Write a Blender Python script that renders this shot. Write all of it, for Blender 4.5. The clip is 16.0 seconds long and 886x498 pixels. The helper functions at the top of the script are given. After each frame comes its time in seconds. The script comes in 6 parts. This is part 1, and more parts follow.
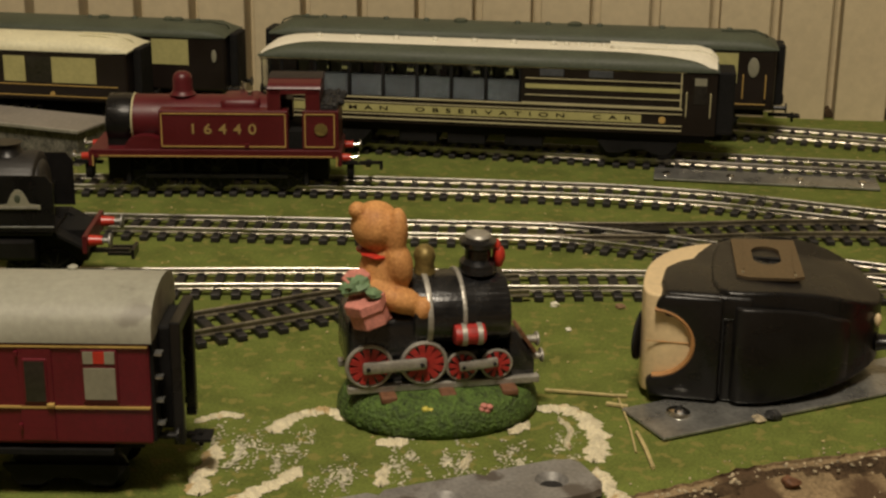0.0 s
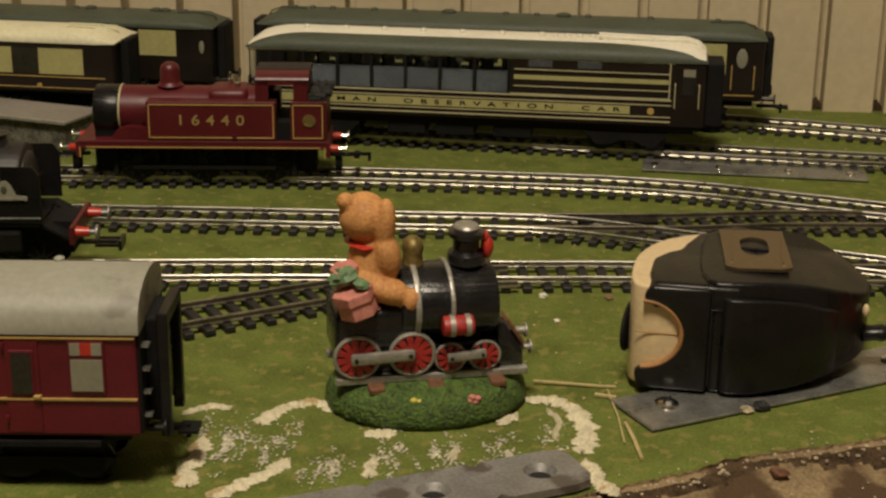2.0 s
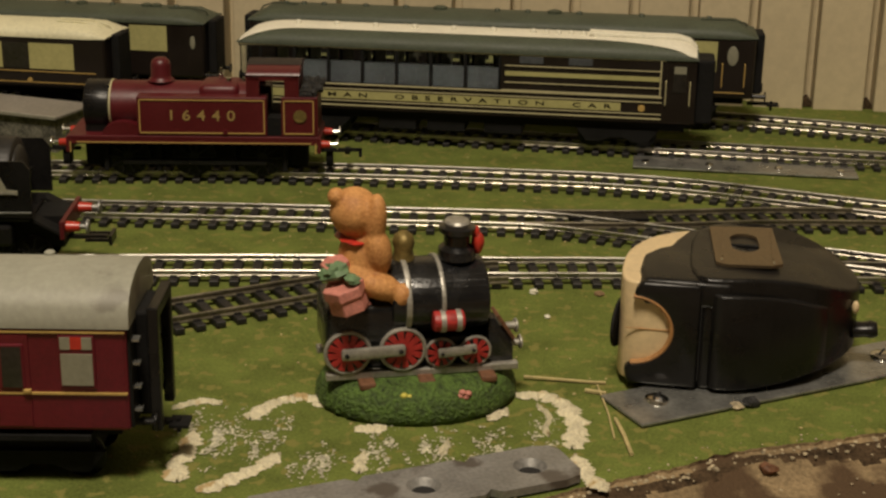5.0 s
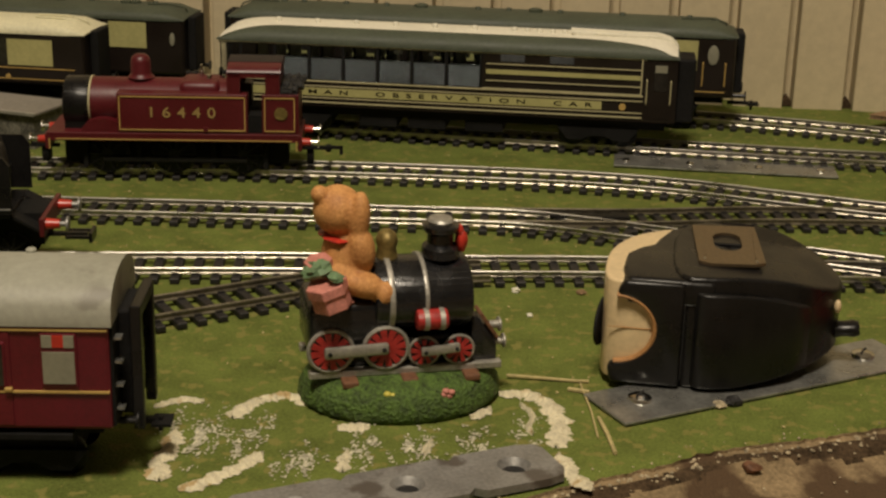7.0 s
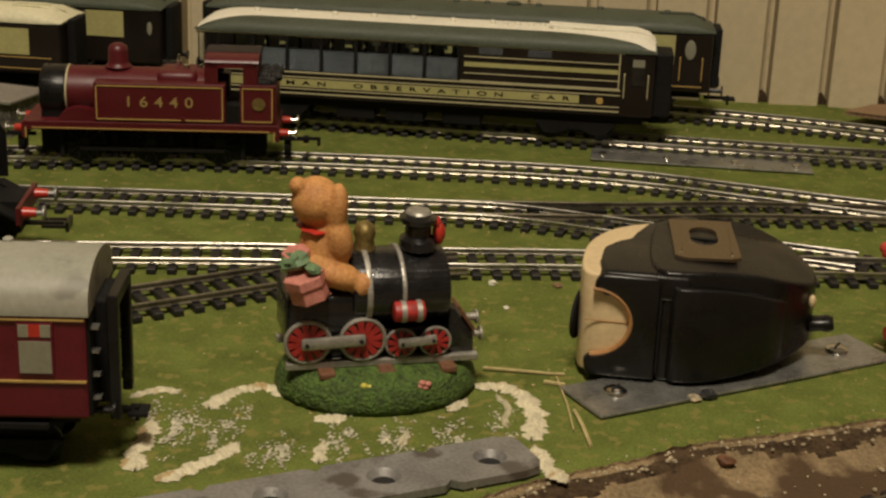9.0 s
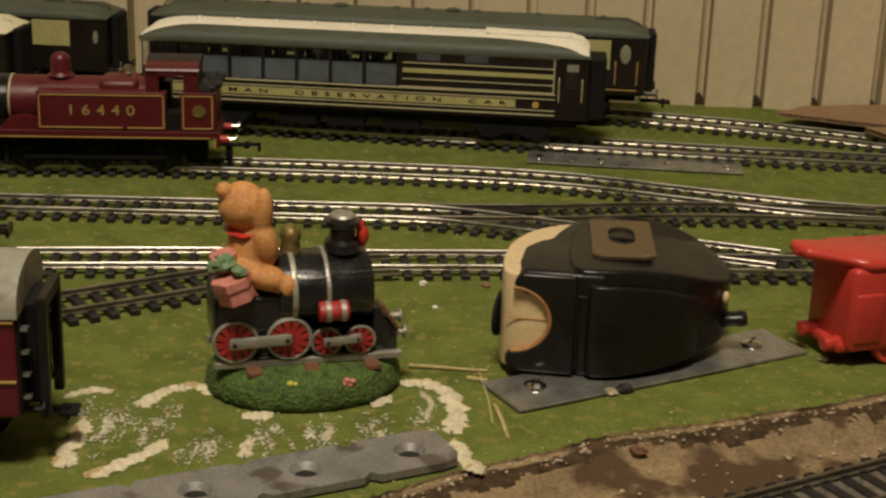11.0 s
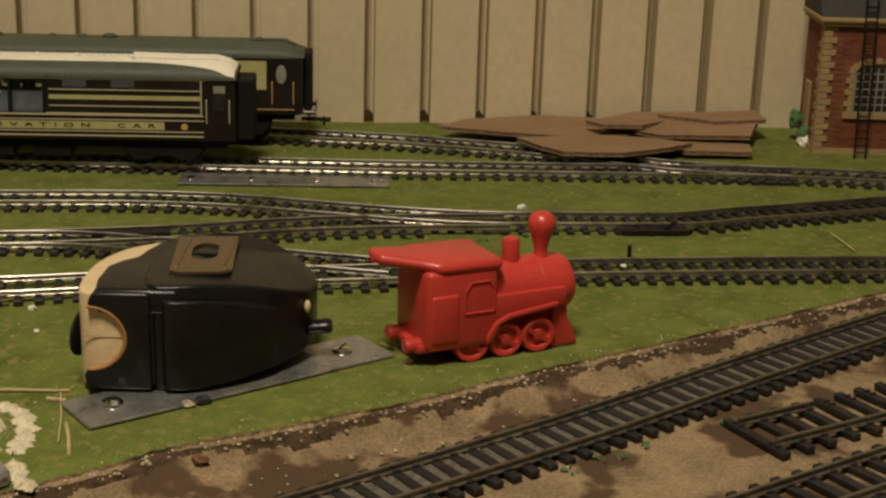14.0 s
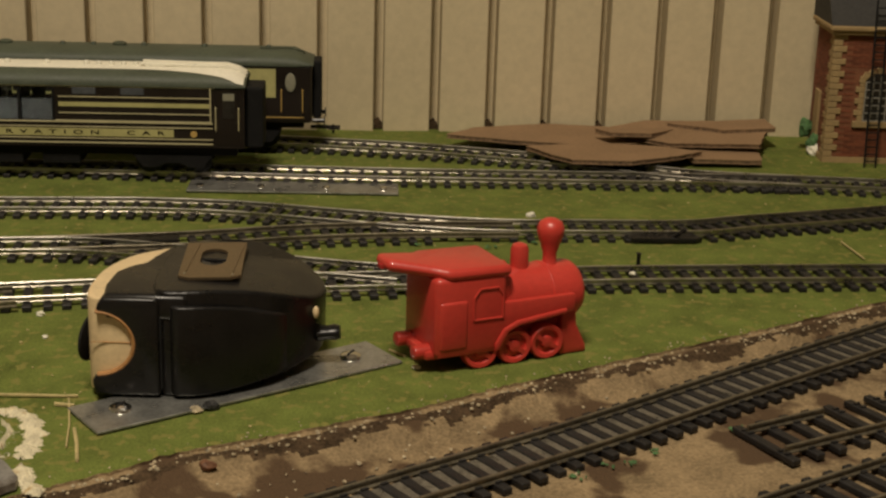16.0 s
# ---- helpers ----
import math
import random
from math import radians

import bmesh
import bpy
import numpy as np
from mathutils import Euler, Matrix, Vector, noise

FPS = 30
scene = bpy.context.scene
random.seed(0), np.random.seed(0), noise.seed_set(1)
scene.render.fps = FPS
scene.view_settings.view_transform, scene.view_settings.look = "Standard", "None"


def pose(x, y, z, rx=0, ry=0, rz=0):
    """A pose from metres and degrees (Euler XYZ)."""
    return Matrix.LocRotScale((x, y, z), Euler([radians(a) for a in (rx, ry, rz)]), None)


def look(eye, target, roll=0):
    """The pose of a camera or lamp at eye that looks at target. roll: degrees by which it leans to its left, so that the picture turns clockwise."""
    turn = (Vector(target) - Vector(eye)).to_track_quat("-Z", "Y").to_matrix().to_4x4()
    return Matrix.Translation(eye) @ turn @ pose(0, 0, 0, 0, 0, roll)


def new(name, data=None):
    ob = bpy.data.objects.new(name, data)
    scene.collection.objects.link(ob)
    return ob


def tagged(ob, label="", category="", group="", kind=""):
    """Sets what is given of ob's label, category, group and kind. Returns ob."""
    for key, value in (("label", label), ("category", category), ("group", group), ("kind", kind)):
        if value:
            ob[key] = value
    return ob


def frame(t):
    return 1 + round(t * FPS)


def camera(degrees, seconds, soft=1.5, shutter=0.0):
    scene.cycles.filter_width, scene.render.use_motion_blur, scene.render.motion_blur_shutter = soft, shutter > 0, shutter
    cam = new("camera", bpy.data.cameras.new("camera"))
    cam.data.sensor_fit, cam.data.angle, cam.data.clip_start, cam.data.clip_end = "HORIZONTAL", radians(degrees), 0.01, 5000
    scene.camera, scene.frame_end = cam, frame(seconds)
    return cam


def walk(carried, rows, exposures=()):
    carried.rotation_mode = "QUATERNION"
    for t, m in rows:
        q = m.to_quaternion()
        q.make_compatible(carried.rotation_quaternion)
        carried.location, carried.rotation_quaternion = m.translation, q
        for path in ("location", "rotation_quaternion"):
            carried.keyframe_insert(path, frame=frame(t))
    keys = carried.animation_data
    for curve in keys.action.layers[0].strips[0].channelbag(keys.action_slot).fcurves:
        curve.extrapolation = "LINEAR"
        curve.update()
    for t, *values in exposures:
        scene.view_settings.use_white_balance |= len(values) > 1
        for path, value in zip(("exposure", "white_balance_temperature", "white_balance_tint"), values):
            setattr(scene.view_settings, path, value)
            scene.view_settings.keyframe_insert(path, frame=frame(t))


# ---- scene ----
cam = camera(33.12, 16.0, soft=2.5, shutter=0.5)
PATH = [  # seconds, x, y, z, yaw, pitch, roll
    (0, 0.1187, -0.0106, 0.1838, 7.39, -17.99, -0.58),
    (0.5, 0.1199, -0.0100, 0.1827, 7.34, -18.05, -0.62),
    (1, 0.1200, -0.0094, 0.1831, 7.30, -18.14, -0.37),
    (1.5, 0.1186, -0.0087, 0.1827, 7.12, -18.18, -0.53),
    (2, 0.1188, -0.0097, 0.1832, 6.94, -18.29, -0.68),
    (2.5, 0.1196, -0.0091, 0.1821, 6.86, -18.30, -0.49),
    (3, 0.1191, -0.0098, 0.1832, 6.80, -18.40, -0.63),
    (3.5, 0.1186, -0.0089, 0.1821, 6.71, -18.37, -0.90),
    (4, 0.1188, -0.0102, 0.1833, 6.64, -18.44, -0.93),
    (6.5, 0.1178, -0.0096, 0.1816, 5.99, -18.28, -1.30),
    (7, 0.1165, -0.0093, 0.1823, 5.58, -18.43, -1.41),
    (7.5, 0.1171, -0.0096, 0.1820, 5.30, -18.51, -1.59),
    (8, 0.1154, -0.0098, 0.1825, 4.91, -18.70, -1.92),
    (10.5, 0.1224, -0.0151, 0.1829, 4.03, -18.68, -2.13),
    (11, 0.1310, -0.0239, 0.1876, 3.34, -18.55, -1.99),
    (11.5, 0.1424, -0.0312, 0.1900, 2.42, -18.42, -1.88),
    (12, 0.1644, -0.0312, 0.1883, 0.23, -18.23, -1.84),
    (12.5, 0.1788, -0.0342, 0.1894, -1.24, -18.08, -1.58),
    (13, 0.1927, -0.0379, 0.1927, -3.12, -17.89, -1.69),
    (13.5, 0.2036, -0.0385, 0.1930, -4.27, -17.69, -1.78),
    (14, 0.2050, -0.0368, 0.1911, -4.43, -17.45, -1.71),
    (14.5, 0.2052, -0.0368, 0.1902, -4.17, -17.29, -1.68),
    (15, 0.2060, -0.0367, 0.1898, -4.27, -17.19, -1.70),
    (15.5, 0.2055, -0.0374, 0.1900, -4.20, -17.12, -1.79),
    (16, 0.2052, -0.0366, 0.1893, -4.05, -17.03, -1.71),
]
walk(cam, [(t, pose(x, y, z, 0, 0, yaw) @ pose(0, 0, 0, 90 + pitch) @ pose(0, 0, 0, 0, 0, -roll))
           for t, x, y, z, yaw, pitch, roll in PATH], [(0, 0.0), (16, 0.0)])

# ---- light: one warm ceiling lamp, a dim warm room ----
world = bpy.data.worlds.new("room")
world.use_nodes = True
world.node_tree.nodes["Background"].inputs[0].default_value = (1.0, 0.72, 0.42, 1)
world.node_tree.nodes["Background"].inputs[1].default_value = 0.02
scene.world = world


def area_lamp(name, eye, target, size, power, color):
    data = bpy.data.lights.new(name, "AREA")
    data.shape, data.size, data.energy, data.color = "DISK", size, power, color
    ob = new(name, data)
    ob.matrix_world = look(eye, target)
    return ob


area_lamp("ceiling_lamp_light", (0.05, -0.12, 1.30), (0.14, 0.42, 0), 0.30, 17.8, (1.0, 0.865, 0.68))

# ---- materials ----


def mat(name, color, rough=0.6, metal=0.0, vary=0.12, scale=60.0, fine=600.0, bump=0.15, dark=None, spec=0.5, coat=0.0,
        depth=0.0004, jitter=0.0, patch=0.0, patch_color=(0.3, 0.25, 0.2), patch_scale=30.0):
    """Two scales of variation, grain relief and roughness wear; patch: stains of another colour."""
    m = bpy.data.materials.new(name)
    m.use_nodes = True
    nt = m.node_tree
    nodes, links = nt.nodes, nt.links
    b = nodes["Principled BSDF"]
    b.inputs["Metallic"].default_value = metal
    b.inputs["Specular IOR Level"].default_value = spec
    b.inputs["Coat Weight"].default_value = coat
    tc = nodes.new("ShaderNodeTexCoord")
    n1, n2 = nodes.new("ShaderNodeTexNoise"), nodes.new("ShaderNodeTexNoise")
    n1.inputs["Scale"].default_value, n2.inputs["Scale"].default_value = scale, fine
    n1.inputs["Detail"].default_value, n2.inputs["Detail"].default_value = 5, 3
    for n in (n1, n2):
        links.new(tc.outputs["Object"], n.inputs["Vector"])
    add = nodes.new("ShaderNodeMath")
    add.operation = "ADD"
    links.new(n1.outputs["Fac"], add.inputs[0])
    links.new(n2.outputs["Fac"], add.inputs[1])
    fac = add.outputs[0]
    if jitter:
        info = nodes.new("ShaderNodeObjectInfo")
        ja = nodes.new("ShaderNodeMath")
        ja.operation = "MULTIPLY_ADD"
        links.new(info.outputs["Random"], ja.inputs[0])
        ja.inputs[1].default_value = jitter
        links.new(fac, ja.inputs[2])
        fac = ja.outputs[0]
    ramp = nodes.new("ShaderNodeValToRGB")
    lo = dark or tuple(c * (1 - vary * 2) for c in color)
    hi = tuple(min(1, c * (1 + vary)) for c in color)
    mr = nodes.new("ShaderNodeMapRange")
    mr.inputs[1].default_value, mr.inputs[2].default_value = 0.6, 1.4 + jitter
    links.new(fac, mr.inputs[0])
    links.new(mr.outputs[0], ramp.inputs[0])
    ramp.color_ramp.elements[0].color, ramp.color_ramp.elements[1].color = (*lo, 1), (*hi, 1)
    col = ramp.outputs[0]
    if patch:
        n3 = nodes.new("ShaderNodeTexNoise")
        n3.inputs["Scale"].default_value, n3.inputs["Detail"].default_value = patch_scale, 6
        links.new(tc.outputs["Object"], n3.inputs["Vector"])
        r3 = nodes.new("ShaderNodeMapRange")
        r3.inputs[1].default_value, r3.inputs[2].default_value = 0.62 - patch * 0.2, 0.68 - patch * 0.2
        links.new(n3.outputs["Fac"], r3.inputs[0])
        mix = nodes.new("ShaderNodeMix")
        mix.data_type = "RGBA"
        links.new(r3.outputs[0], mix.inputs[0])
        links.new(col, mix.inputs[6])
        mix.inputs[7].default_value = (*patch_color, 1)
        col = mix.outputs[2]
    links.new(col, b.inputs["Base Color"])
    rr = nodes.new("ShaderNodeMapRange")
    rr.inputs[1].default_value, rr.inputs[2].default_value = 0.3, 0.7
    rr.inputs[3].default_value, rr.inputs[4].default_value = max(0.03, rough - 0.08), min(1, rough + 0.08)
    links.new(n1.outputs["Fac"], rr.inputs[0])
    links.new(rr.outputs[0], b.inputs["Roughness"])
    if bump:
        bp = nodes.new("ShaderNodeBump")
        bp.inputs["Strength"].default_value, bp.inputs["Distance"].default_value = bump, depth
        links.new(n2.outputs["Fac"], bp.inputs["Height"])
        links.new(bp.outputs[0], b.inputs["Normal"])
    return m


M = {}
M["grass"] = mat("grass_mat", (0.152, 0.184, 0.042), 0.95, vary=0.26, scale=60, fine=1100, bump=0.9, depth=0.0008, spec=0.1,
                 patch=0.30, patch_color=(0.205, 0.195, 0.055), patch_scale=210)
M["soil"] = mat("soil_mat", (0.31, 0.225, 0.125), 0.95, vary=0.3, scale=60, fine=900, bump=0.9, depth=0.001, spec=0.15,
                patch=0.50, patch_color=(0.095, 0.060, 0.034), patch_scale=34)
# dark soil of the belt; also colours the painted shade at the groove feet
M["soil_edge"] = mat("soil_and_shade_mat", (0.082, 0.054, 0.031), 0.95, vary=0.4, scale=200, fine=900, bump=0.9, depth=0.001, spec=0.1)
M["rail"] = mat("rail_mat", (0.50, 0.475, 0.42), 0.30, 1.0, vary=0.16, scale=60, fine=700, bump=0.02)
M["rail_old"] = mat("rail_old_mat", (0.24, 0.21, 0.15), 0.42, 0.7, vary=0.3, scale=120, fine=900, bump=0.2)
M["sleeper"] = mat("sleeper_mat", (0.018, 0.016, 0.015), 0.55, vary=0.35, scale=200, fine=1500, bump=0.4, jitter=0.4)
M["fence"] = mat("fence_mat", (0.60, 0.505, 0.325), 0.55, vary=0.07, scale=9, fine=260, bump=0.1, spec=0.3)
M["room"] = mat("room_mat", (0.74, 0.69, 0.60), 0.9, vary=0.08, scale=3, fine=60, bump=0.1)


# ---- mesh helpers ----
def part(name, bm, material, parent=None, label="", smooth=False, m=None):
    me = bpy.data.meshes.new(name)
    bmesh.ops.recalc_face_normals(bm, faces=bm.faces[:])
    bm.to_mesh(me)
    bm.free()
    me.materials.append(M[material] if isinstance(material, str) else material)
    if smooth:
        me.polygons.foreach_set("use_smooth", [True] * len(me.polygons))
        me.set_sharp_from_angle(angle=radians(38))
    ob = new(name, me)
    ob.parent = parent
    if m is not None:
        ob.matrix_basis = m
    if label:
        tagged(ob, label)
    return ob


def thing(name, label, category, m, group="", kind=""):
    ob = new(name)
    ob.empty_display_size = 0.01
    ob.matrix_world = m
    return tagged(ob, label, category, group, kind)


def box(x0, x1, y0, y1, z0, z1, bevel=0.0, seg=2, bm=None):
    own = bm is None
    t = bmesh.new()
    bmesh.ops.create_cube(t, size=1)
    bmesh.ops.transform(t, matrix=Matrix.Translation(((x0 + x1) / 2, (y0 + y1) / 2, (z0 + z1) / 2)) @ Matrix.Diagonal((x1 - x0, y1 - y0, z1 - z0, 1)), verts=t.verts)
    if bevel:
        bmesh.ops.bevel(t, geom=t.edges[:], offset=bevel, segments=seg, affect="EDGES", profile=0.5)
    if own:
        return t
    return join(bm, t)


def join(bm, t):
    me = bpy.data.meshes.new("tmp")
    t.to_mesh(me)
    t.free()
    bm.from_mesh(me)
    bpy.data.meshes.remove(me)
    return bm


def tube(p0, p1, r0, r1=None, seg=20, bevel=0.0, bm=None):
    """A capped cone from p0 to p1."""
    r1 = r0 if r1 is None else r1
    t = bmesh.new()
    p0, p1 = Vector(p0), Vector(p1)
    d = p1 - p0
    bmesh.ops.create_cone(t, cap_ends=True, segments=seg, radius1=r0, radius2=r1, depth=d.length)
    if bevel:
        caps = [e for e in t.edges if all(abs(abs(v.co.z) - d.length / 2) < 1e-7 for v in e.verts)]
        bmesh.ops.bevel(t, geom=caps, offset=bevel, segments=2, affect="EDGES", profile=0.5)
    bmesh.ops.transform(t, matrix=Matrix.Translation((p0 + p1) / 2) @ d.to_track_quat("Z", "Y").to_matrix().to_4x4(), verts=t.verts)
    return t if bm is None else join(bm, t)


def blob(c, r, seg=20, rough=0.0, seed=0, rz=0.0, ry=0.0, bm=None, freq=1.5):
    """An ellipsoid at c with radii r, its surface uneven by rough."""
    t = bmesh.new()
    bmesh.ops.create_uvsphere(t, u_segments=seg, v_segments=max(6, seg * 2 // 3), radius=1)
    if rough:
        for v in t.verts:
            v.co *= 1 + rough * noise.noise(v.co * freq + Vector((seed * 3.1, seed, 0)))
    bmesh.ops.transform(t, matrix=Matrix.Translation(c) @ pose(0, 0, 0, 0, ry, rz) @ Matrix.Diagonal((*r, 1)), verts=t.verts)
    return t if bm is None else join(bm, t)


def prism(points, z0, z1, bevel=0.0, seg=2, axis="z", only_top=False, bm=None):
    """A plan polygon raised from z0 to z1; axis 'y': points are (x, z), raised along y; 'x': points are (y, z)."""
    t = bmesh.new()
    vs = [t.verts.new((x, y, z0)) for x, y in points]
    fc = t.faces.new(vs)
    out = bmesh.ops.extrude_face_region(t, geom=[fc])
    bmesh.ops.translate(t, vec=(0, 0, z1 - z0), verts=[v for v in out["geom"] if isinstance(v, bmesh.types.BMVert)])
    bmesh.ops.recalc_face_normals(t, faces=t.faces[:])
    if bevel:
        es = [e for e in t.edges if not only_top or all(v.co.z > (z0 + z1) / 2 for v in e.verts)]
        bmesh.ops.bevel(t, geom=es, offset=bevel, segments=seg, affect="EDGES", profile=0.5, clamp_overlap=True)
    if axis == "y":
        bmesh.ops.transform(t, matrix=Matrix(((1, 0, 0, 0), (0, 0, 1, 0), (0, 1, 0, 0), (0, 0, 0, 1))), verts=t.verts)
    if axis == "x":
        bmesh.ops.transform(t, matrix=Matrix(((0, 0, 1, 0), (1, 0, 0, 0), (0, 1, 0, 0), (0, 0, 0, 1))), verts=t.verts)
    return t if bm is None else join(bm, t)


def lathe(profile, seg=24, m=None, bm=None):
    """(radius, height) pairs turned round the z axis, then moved by m."""
    t = bmesh.new()
    rings = []
    for r, z in profile:
        rings.append([t.verts.new((max(r, 1e-5) * math.cos(2 * math.pi * k / seg), max(r, 1e-5) * math.sin(2 * math.pi * k / seg), z)) for k in range(seg)])
    for a, b in zip(rings, rings[1:]):
        for k in range(seg):
            t.faces.new((a[k], a[(k + 1) % seg], b[(k + 1) % seg], b[k]))
    t.faces.new(rings[0][::-1])
    t.faces.new(rings[-1])
    if m is not None:
        bmesh.ops.transform(t, matrix=m, verts=t.verts)
    return t if bm is None else join(bm, t)


def wire(points, r, seg=6, bm=None):
    """A round rod along points."""
    t = bm or bmesh.new()
    for a, b in zip(points, points[1:]):
        tube(a, b, r, seg=seg, bm=t)
    return t


def spline(points, step):
    """Points every step metres along a smooth curve through the given ones, with the heading at each."""
    p = [Vector(q).to_2d() for q in points]
    p = [2 * p[0] - p[1]] + p + [2 * p[-1] - p[-2]]
    dense = []
    for i in range(1, len(p) - 2):
        for k in range(24):
            u = k / 24
            dense.append(0.5 * ((2 * p[i]) + (p[i + 1] - p[i - 1]) * u + (2 * p[i - 1] - 5 * p[i] + 4 * p[i + 1] - p[i + 2]) * u * u
                                + (3 * p[i] - 3 * p[i + 1] + p[i + 2] - p[i - 1]) * u ** 3))
    dense.append(p[-2])
    out, left = [], 0.0
    for a, b in zip(dense, dense[1:]):
        length = (b - a).length
        while left <= length and length > 1e-9:
            q = a + (b - a) * (left / length)
            out.append((q, math.atan2(b.y - a.y, b.x - a.x)))
            left += step
        left -= length
    return out


# ---- setting ----
EDGE = [(-0.4172, -0.0236), (-0.1662, 0.1560), (-0.0439, 0.2372), (0.0264, 0.2823), (0.0813, 0.3166), (0.1121, 0.3427), (0.1255, 0.3516), (0.1401, 0.3605), (0.1550, 0.3718), (0.1882, 0.3867),
        (0.2051, 0.3951), (0.2323, 0.4081), (0.2614, 0.4262), (0.2928, 0.4431), (0.3269, 0.4615), (0.3762, 0.4893), (0.4157, 0.5123), (0.4684, 0.5400), (0.7054, 0.6879)]
SOIL_Z = -0.006

bm = bmesh.new()
rows_v = []
OFFS = [-0.004, 0.0, 0.001, 0.002, 0.003, 0.004, 0.005, 0.006, 0.007, 0.008, 0.009, 0.010, 0.0115, 0.013, 0.015, 0.018, 0.023, 0.029, 0.036, 0.045, 0.056, 0.07, 0.09, 0.12, 0.2, 0.5, 1.2]
for q in [p for p, _ in spline(EDGE, 0.002)]:
    col = []
    for o in OFFS:
        u = max(0.0, min(1.0, (o - 0.003) / 0.016))
        x, y = q.x + 0.5 * o, q.y - 0.866 * o
        z = -0.0014 + (SOIL_Z + 0.0014) * u * u * (3 - 2 * u) + (0.0007 * noise.noise(Vector((x, y, 0)) * 160) + 0.0008 * noise.noise(Vector((x, y, 3)) * 60)) * min(1, max(0, o / 0.004))
        col.append(bm.verts.new((x, y, z)))
    rows_v.append(col)
for p, r in zip(rows_v, rows_v[1:]):
    for k in range(len(p) - 1):
        bm.faces.new((p[k], r[k], r[k + 1], p[k + 1]))
ground = part("ground", bm, "soil", smooth=True)
ground.data.materials.append(M["soil_edge"])
for p in ground.data.polygons:  # darker soil colour in an uneven belt along the mat
    c_ = p.center
    k = p.index % (len(OFFS) - 1)
    lim = 0.0085 + 0.0060 * noise.noise(Vector((c_.x * 38, c_.y * 38, 1.7))) + 0.0025 * noise.noise(Vector((c_.x * 210, c_.y * 210, 0)))
    if 0.0026 + 0.002 * noise.noise(Vector((c_.x * 120, c_.y * 120, 5))) < (OFFS[k] + OFFS[k + 1]) / 2 < lim:
        p.material_index = 1
tagged(ground, "sandy brown model-railway ground with dark soil stains", "ground", kind="structure")

rng = random.Random(4)
edge = [q for q, _ in spline(EDGE, 0.0022)]
edge = [q + Vector((rng.uniform(-1, 1), rng.uniform(-1, 1))) * 0.0007 for q in edge]
bm = bmesh.new()
rows_v = []
for q in edge:  # strips from the worn edge back to the fence
    col = [bm.verts.new((q.x + 0.0002, q.y - 0.0004, -0.0030)), bm.verts.new((q.x, q.y, -0.0004))]
    for k in range(12):
        u = (k / 11) ** 1.7
        y = q.y + 0.0012 + (1.10 - q.y) * u
        col.append(bm.verts.new((q.x, y, 0.0005 * noise.noise(Vector((q.x * 30, y * 30, 0))) * min(1, k))))
    rows_v.append(col)
for a, b in zip(rows_v, rows_v[1:]):
    for k in range(len(a) - 1):
        bm.faces.new((a[k], b[k], b[k + 1], a[k + 1]))
grass = part("grass_board", bm, "grass", smooth=True)
tagged(grass, "green flocked grass mat on a model-railway baseboard with a worn edge", "grass mat", kind="structure")
grass.data.materials.append(M["soil"])
for p in grass.data.polygons:
    if p.center.z < -0.001:
        p.material_index = 1

# ribbed cream panel behind the layout: broad flats with narrow deep grooves
FENCE_Y = 0.8133
bm = bmesh.new()
pitch_x, x = 0.0326, 0.2580 - 0.0326 * 40
prof = []
while x < 1.0:
    prof += [(x - 0.0034, 0.0), (x - 0.0029, 0.0006), (x - 0.0027, 0.0150), (x + 0.0026, 0.0150), (x + 0.0028, 0.0006), (x + 0.0032, 0.0)]
    x += pitch_x
lower, upper = [], []
for px_, dy in prof:
    lower.append(bm.verts.new((px_, FENCE_Y + dy, -0.002)))
    upper.append(bm.verts.new((px_, FENCE_Y + dy, 0.36)))
back = [bm.verts.new((px_, FENCE_Y + 0.022, z)) for z in (-0.002, 0.36) for px_ in (prof[0][0], prof[-1][0])]
for k in range(len(lower) - 1):
    bm.faces.new((lower[k], lower[k + 1], upper[k + 1], upper[k]))
bm.faces.new((back[0], back[1], back[3], back[2]))
fence = part("wall_backdrop", bm, "fence")
tagged(fence, "cream ribbed plastic panel standing behind the model railway", "wall", kind="structure")

for k in range(-1, 9):  # dark blocks in the openings at the groove feet, painting the shade inside
    x = 0.2580 + 0.0326 * k - 0.0006
    part("groove_foot", prism([(x - 0.0026, 0.0004), (x + 0.0044, 0.0004), (x + 0.0030, 0.0030), (x + 0.0006, 0.0062), (x - 0.0022, 0.0040)], FENCE_Y + 0.0040, FENCE_Y + 0.0100, axis="y"), "soil_edge", fence)

# the room that closes the place
bm = box(-2.2, 2.6, -2.4, 2.4, -0.0105, 1.45)
bmesh.ops.reverse_faces(bm, faces=bm.faces[:])
me_room = part("wall_room", bm, "room")
tagged(me_room, "plain cream room walls around the layout", "wall", kind="structure")

# ---- more materials ----
M["steel"] = mat("steel_mat", (0.36, 0.35, 0.33), 0.5, 0.55, vary=0.2, scale=70, fine=900, bump=0.25, patch=0.25, patch_color=(0.16, 0.14, 0.12), patch_scale=60)
M["zinc"] = mat("zinc_mat", (0.40, 0.40, 0.375), 0.31, 0.75, vary=0.22, scale=110, fine=700, bump=0.25)
M["ballast"] = mat("ballast_mat", (0.17, 0.15, 0.115), 0.33, vary=0.35, scale=300, fine=1200, bump=0.6, depth=0.0008)
M["chrome"] = mat("chrome_mat", (0.75, 0.74, 0.70), 0.18, 1.0, vary=0.08, bump=0.05)
# near-black that paints the shade inside holes, slots and the shell crease
M["hole"] = mat("hole_shade_mat", (0.012, 0.011, 0.010), 0.9, vary=0.2)
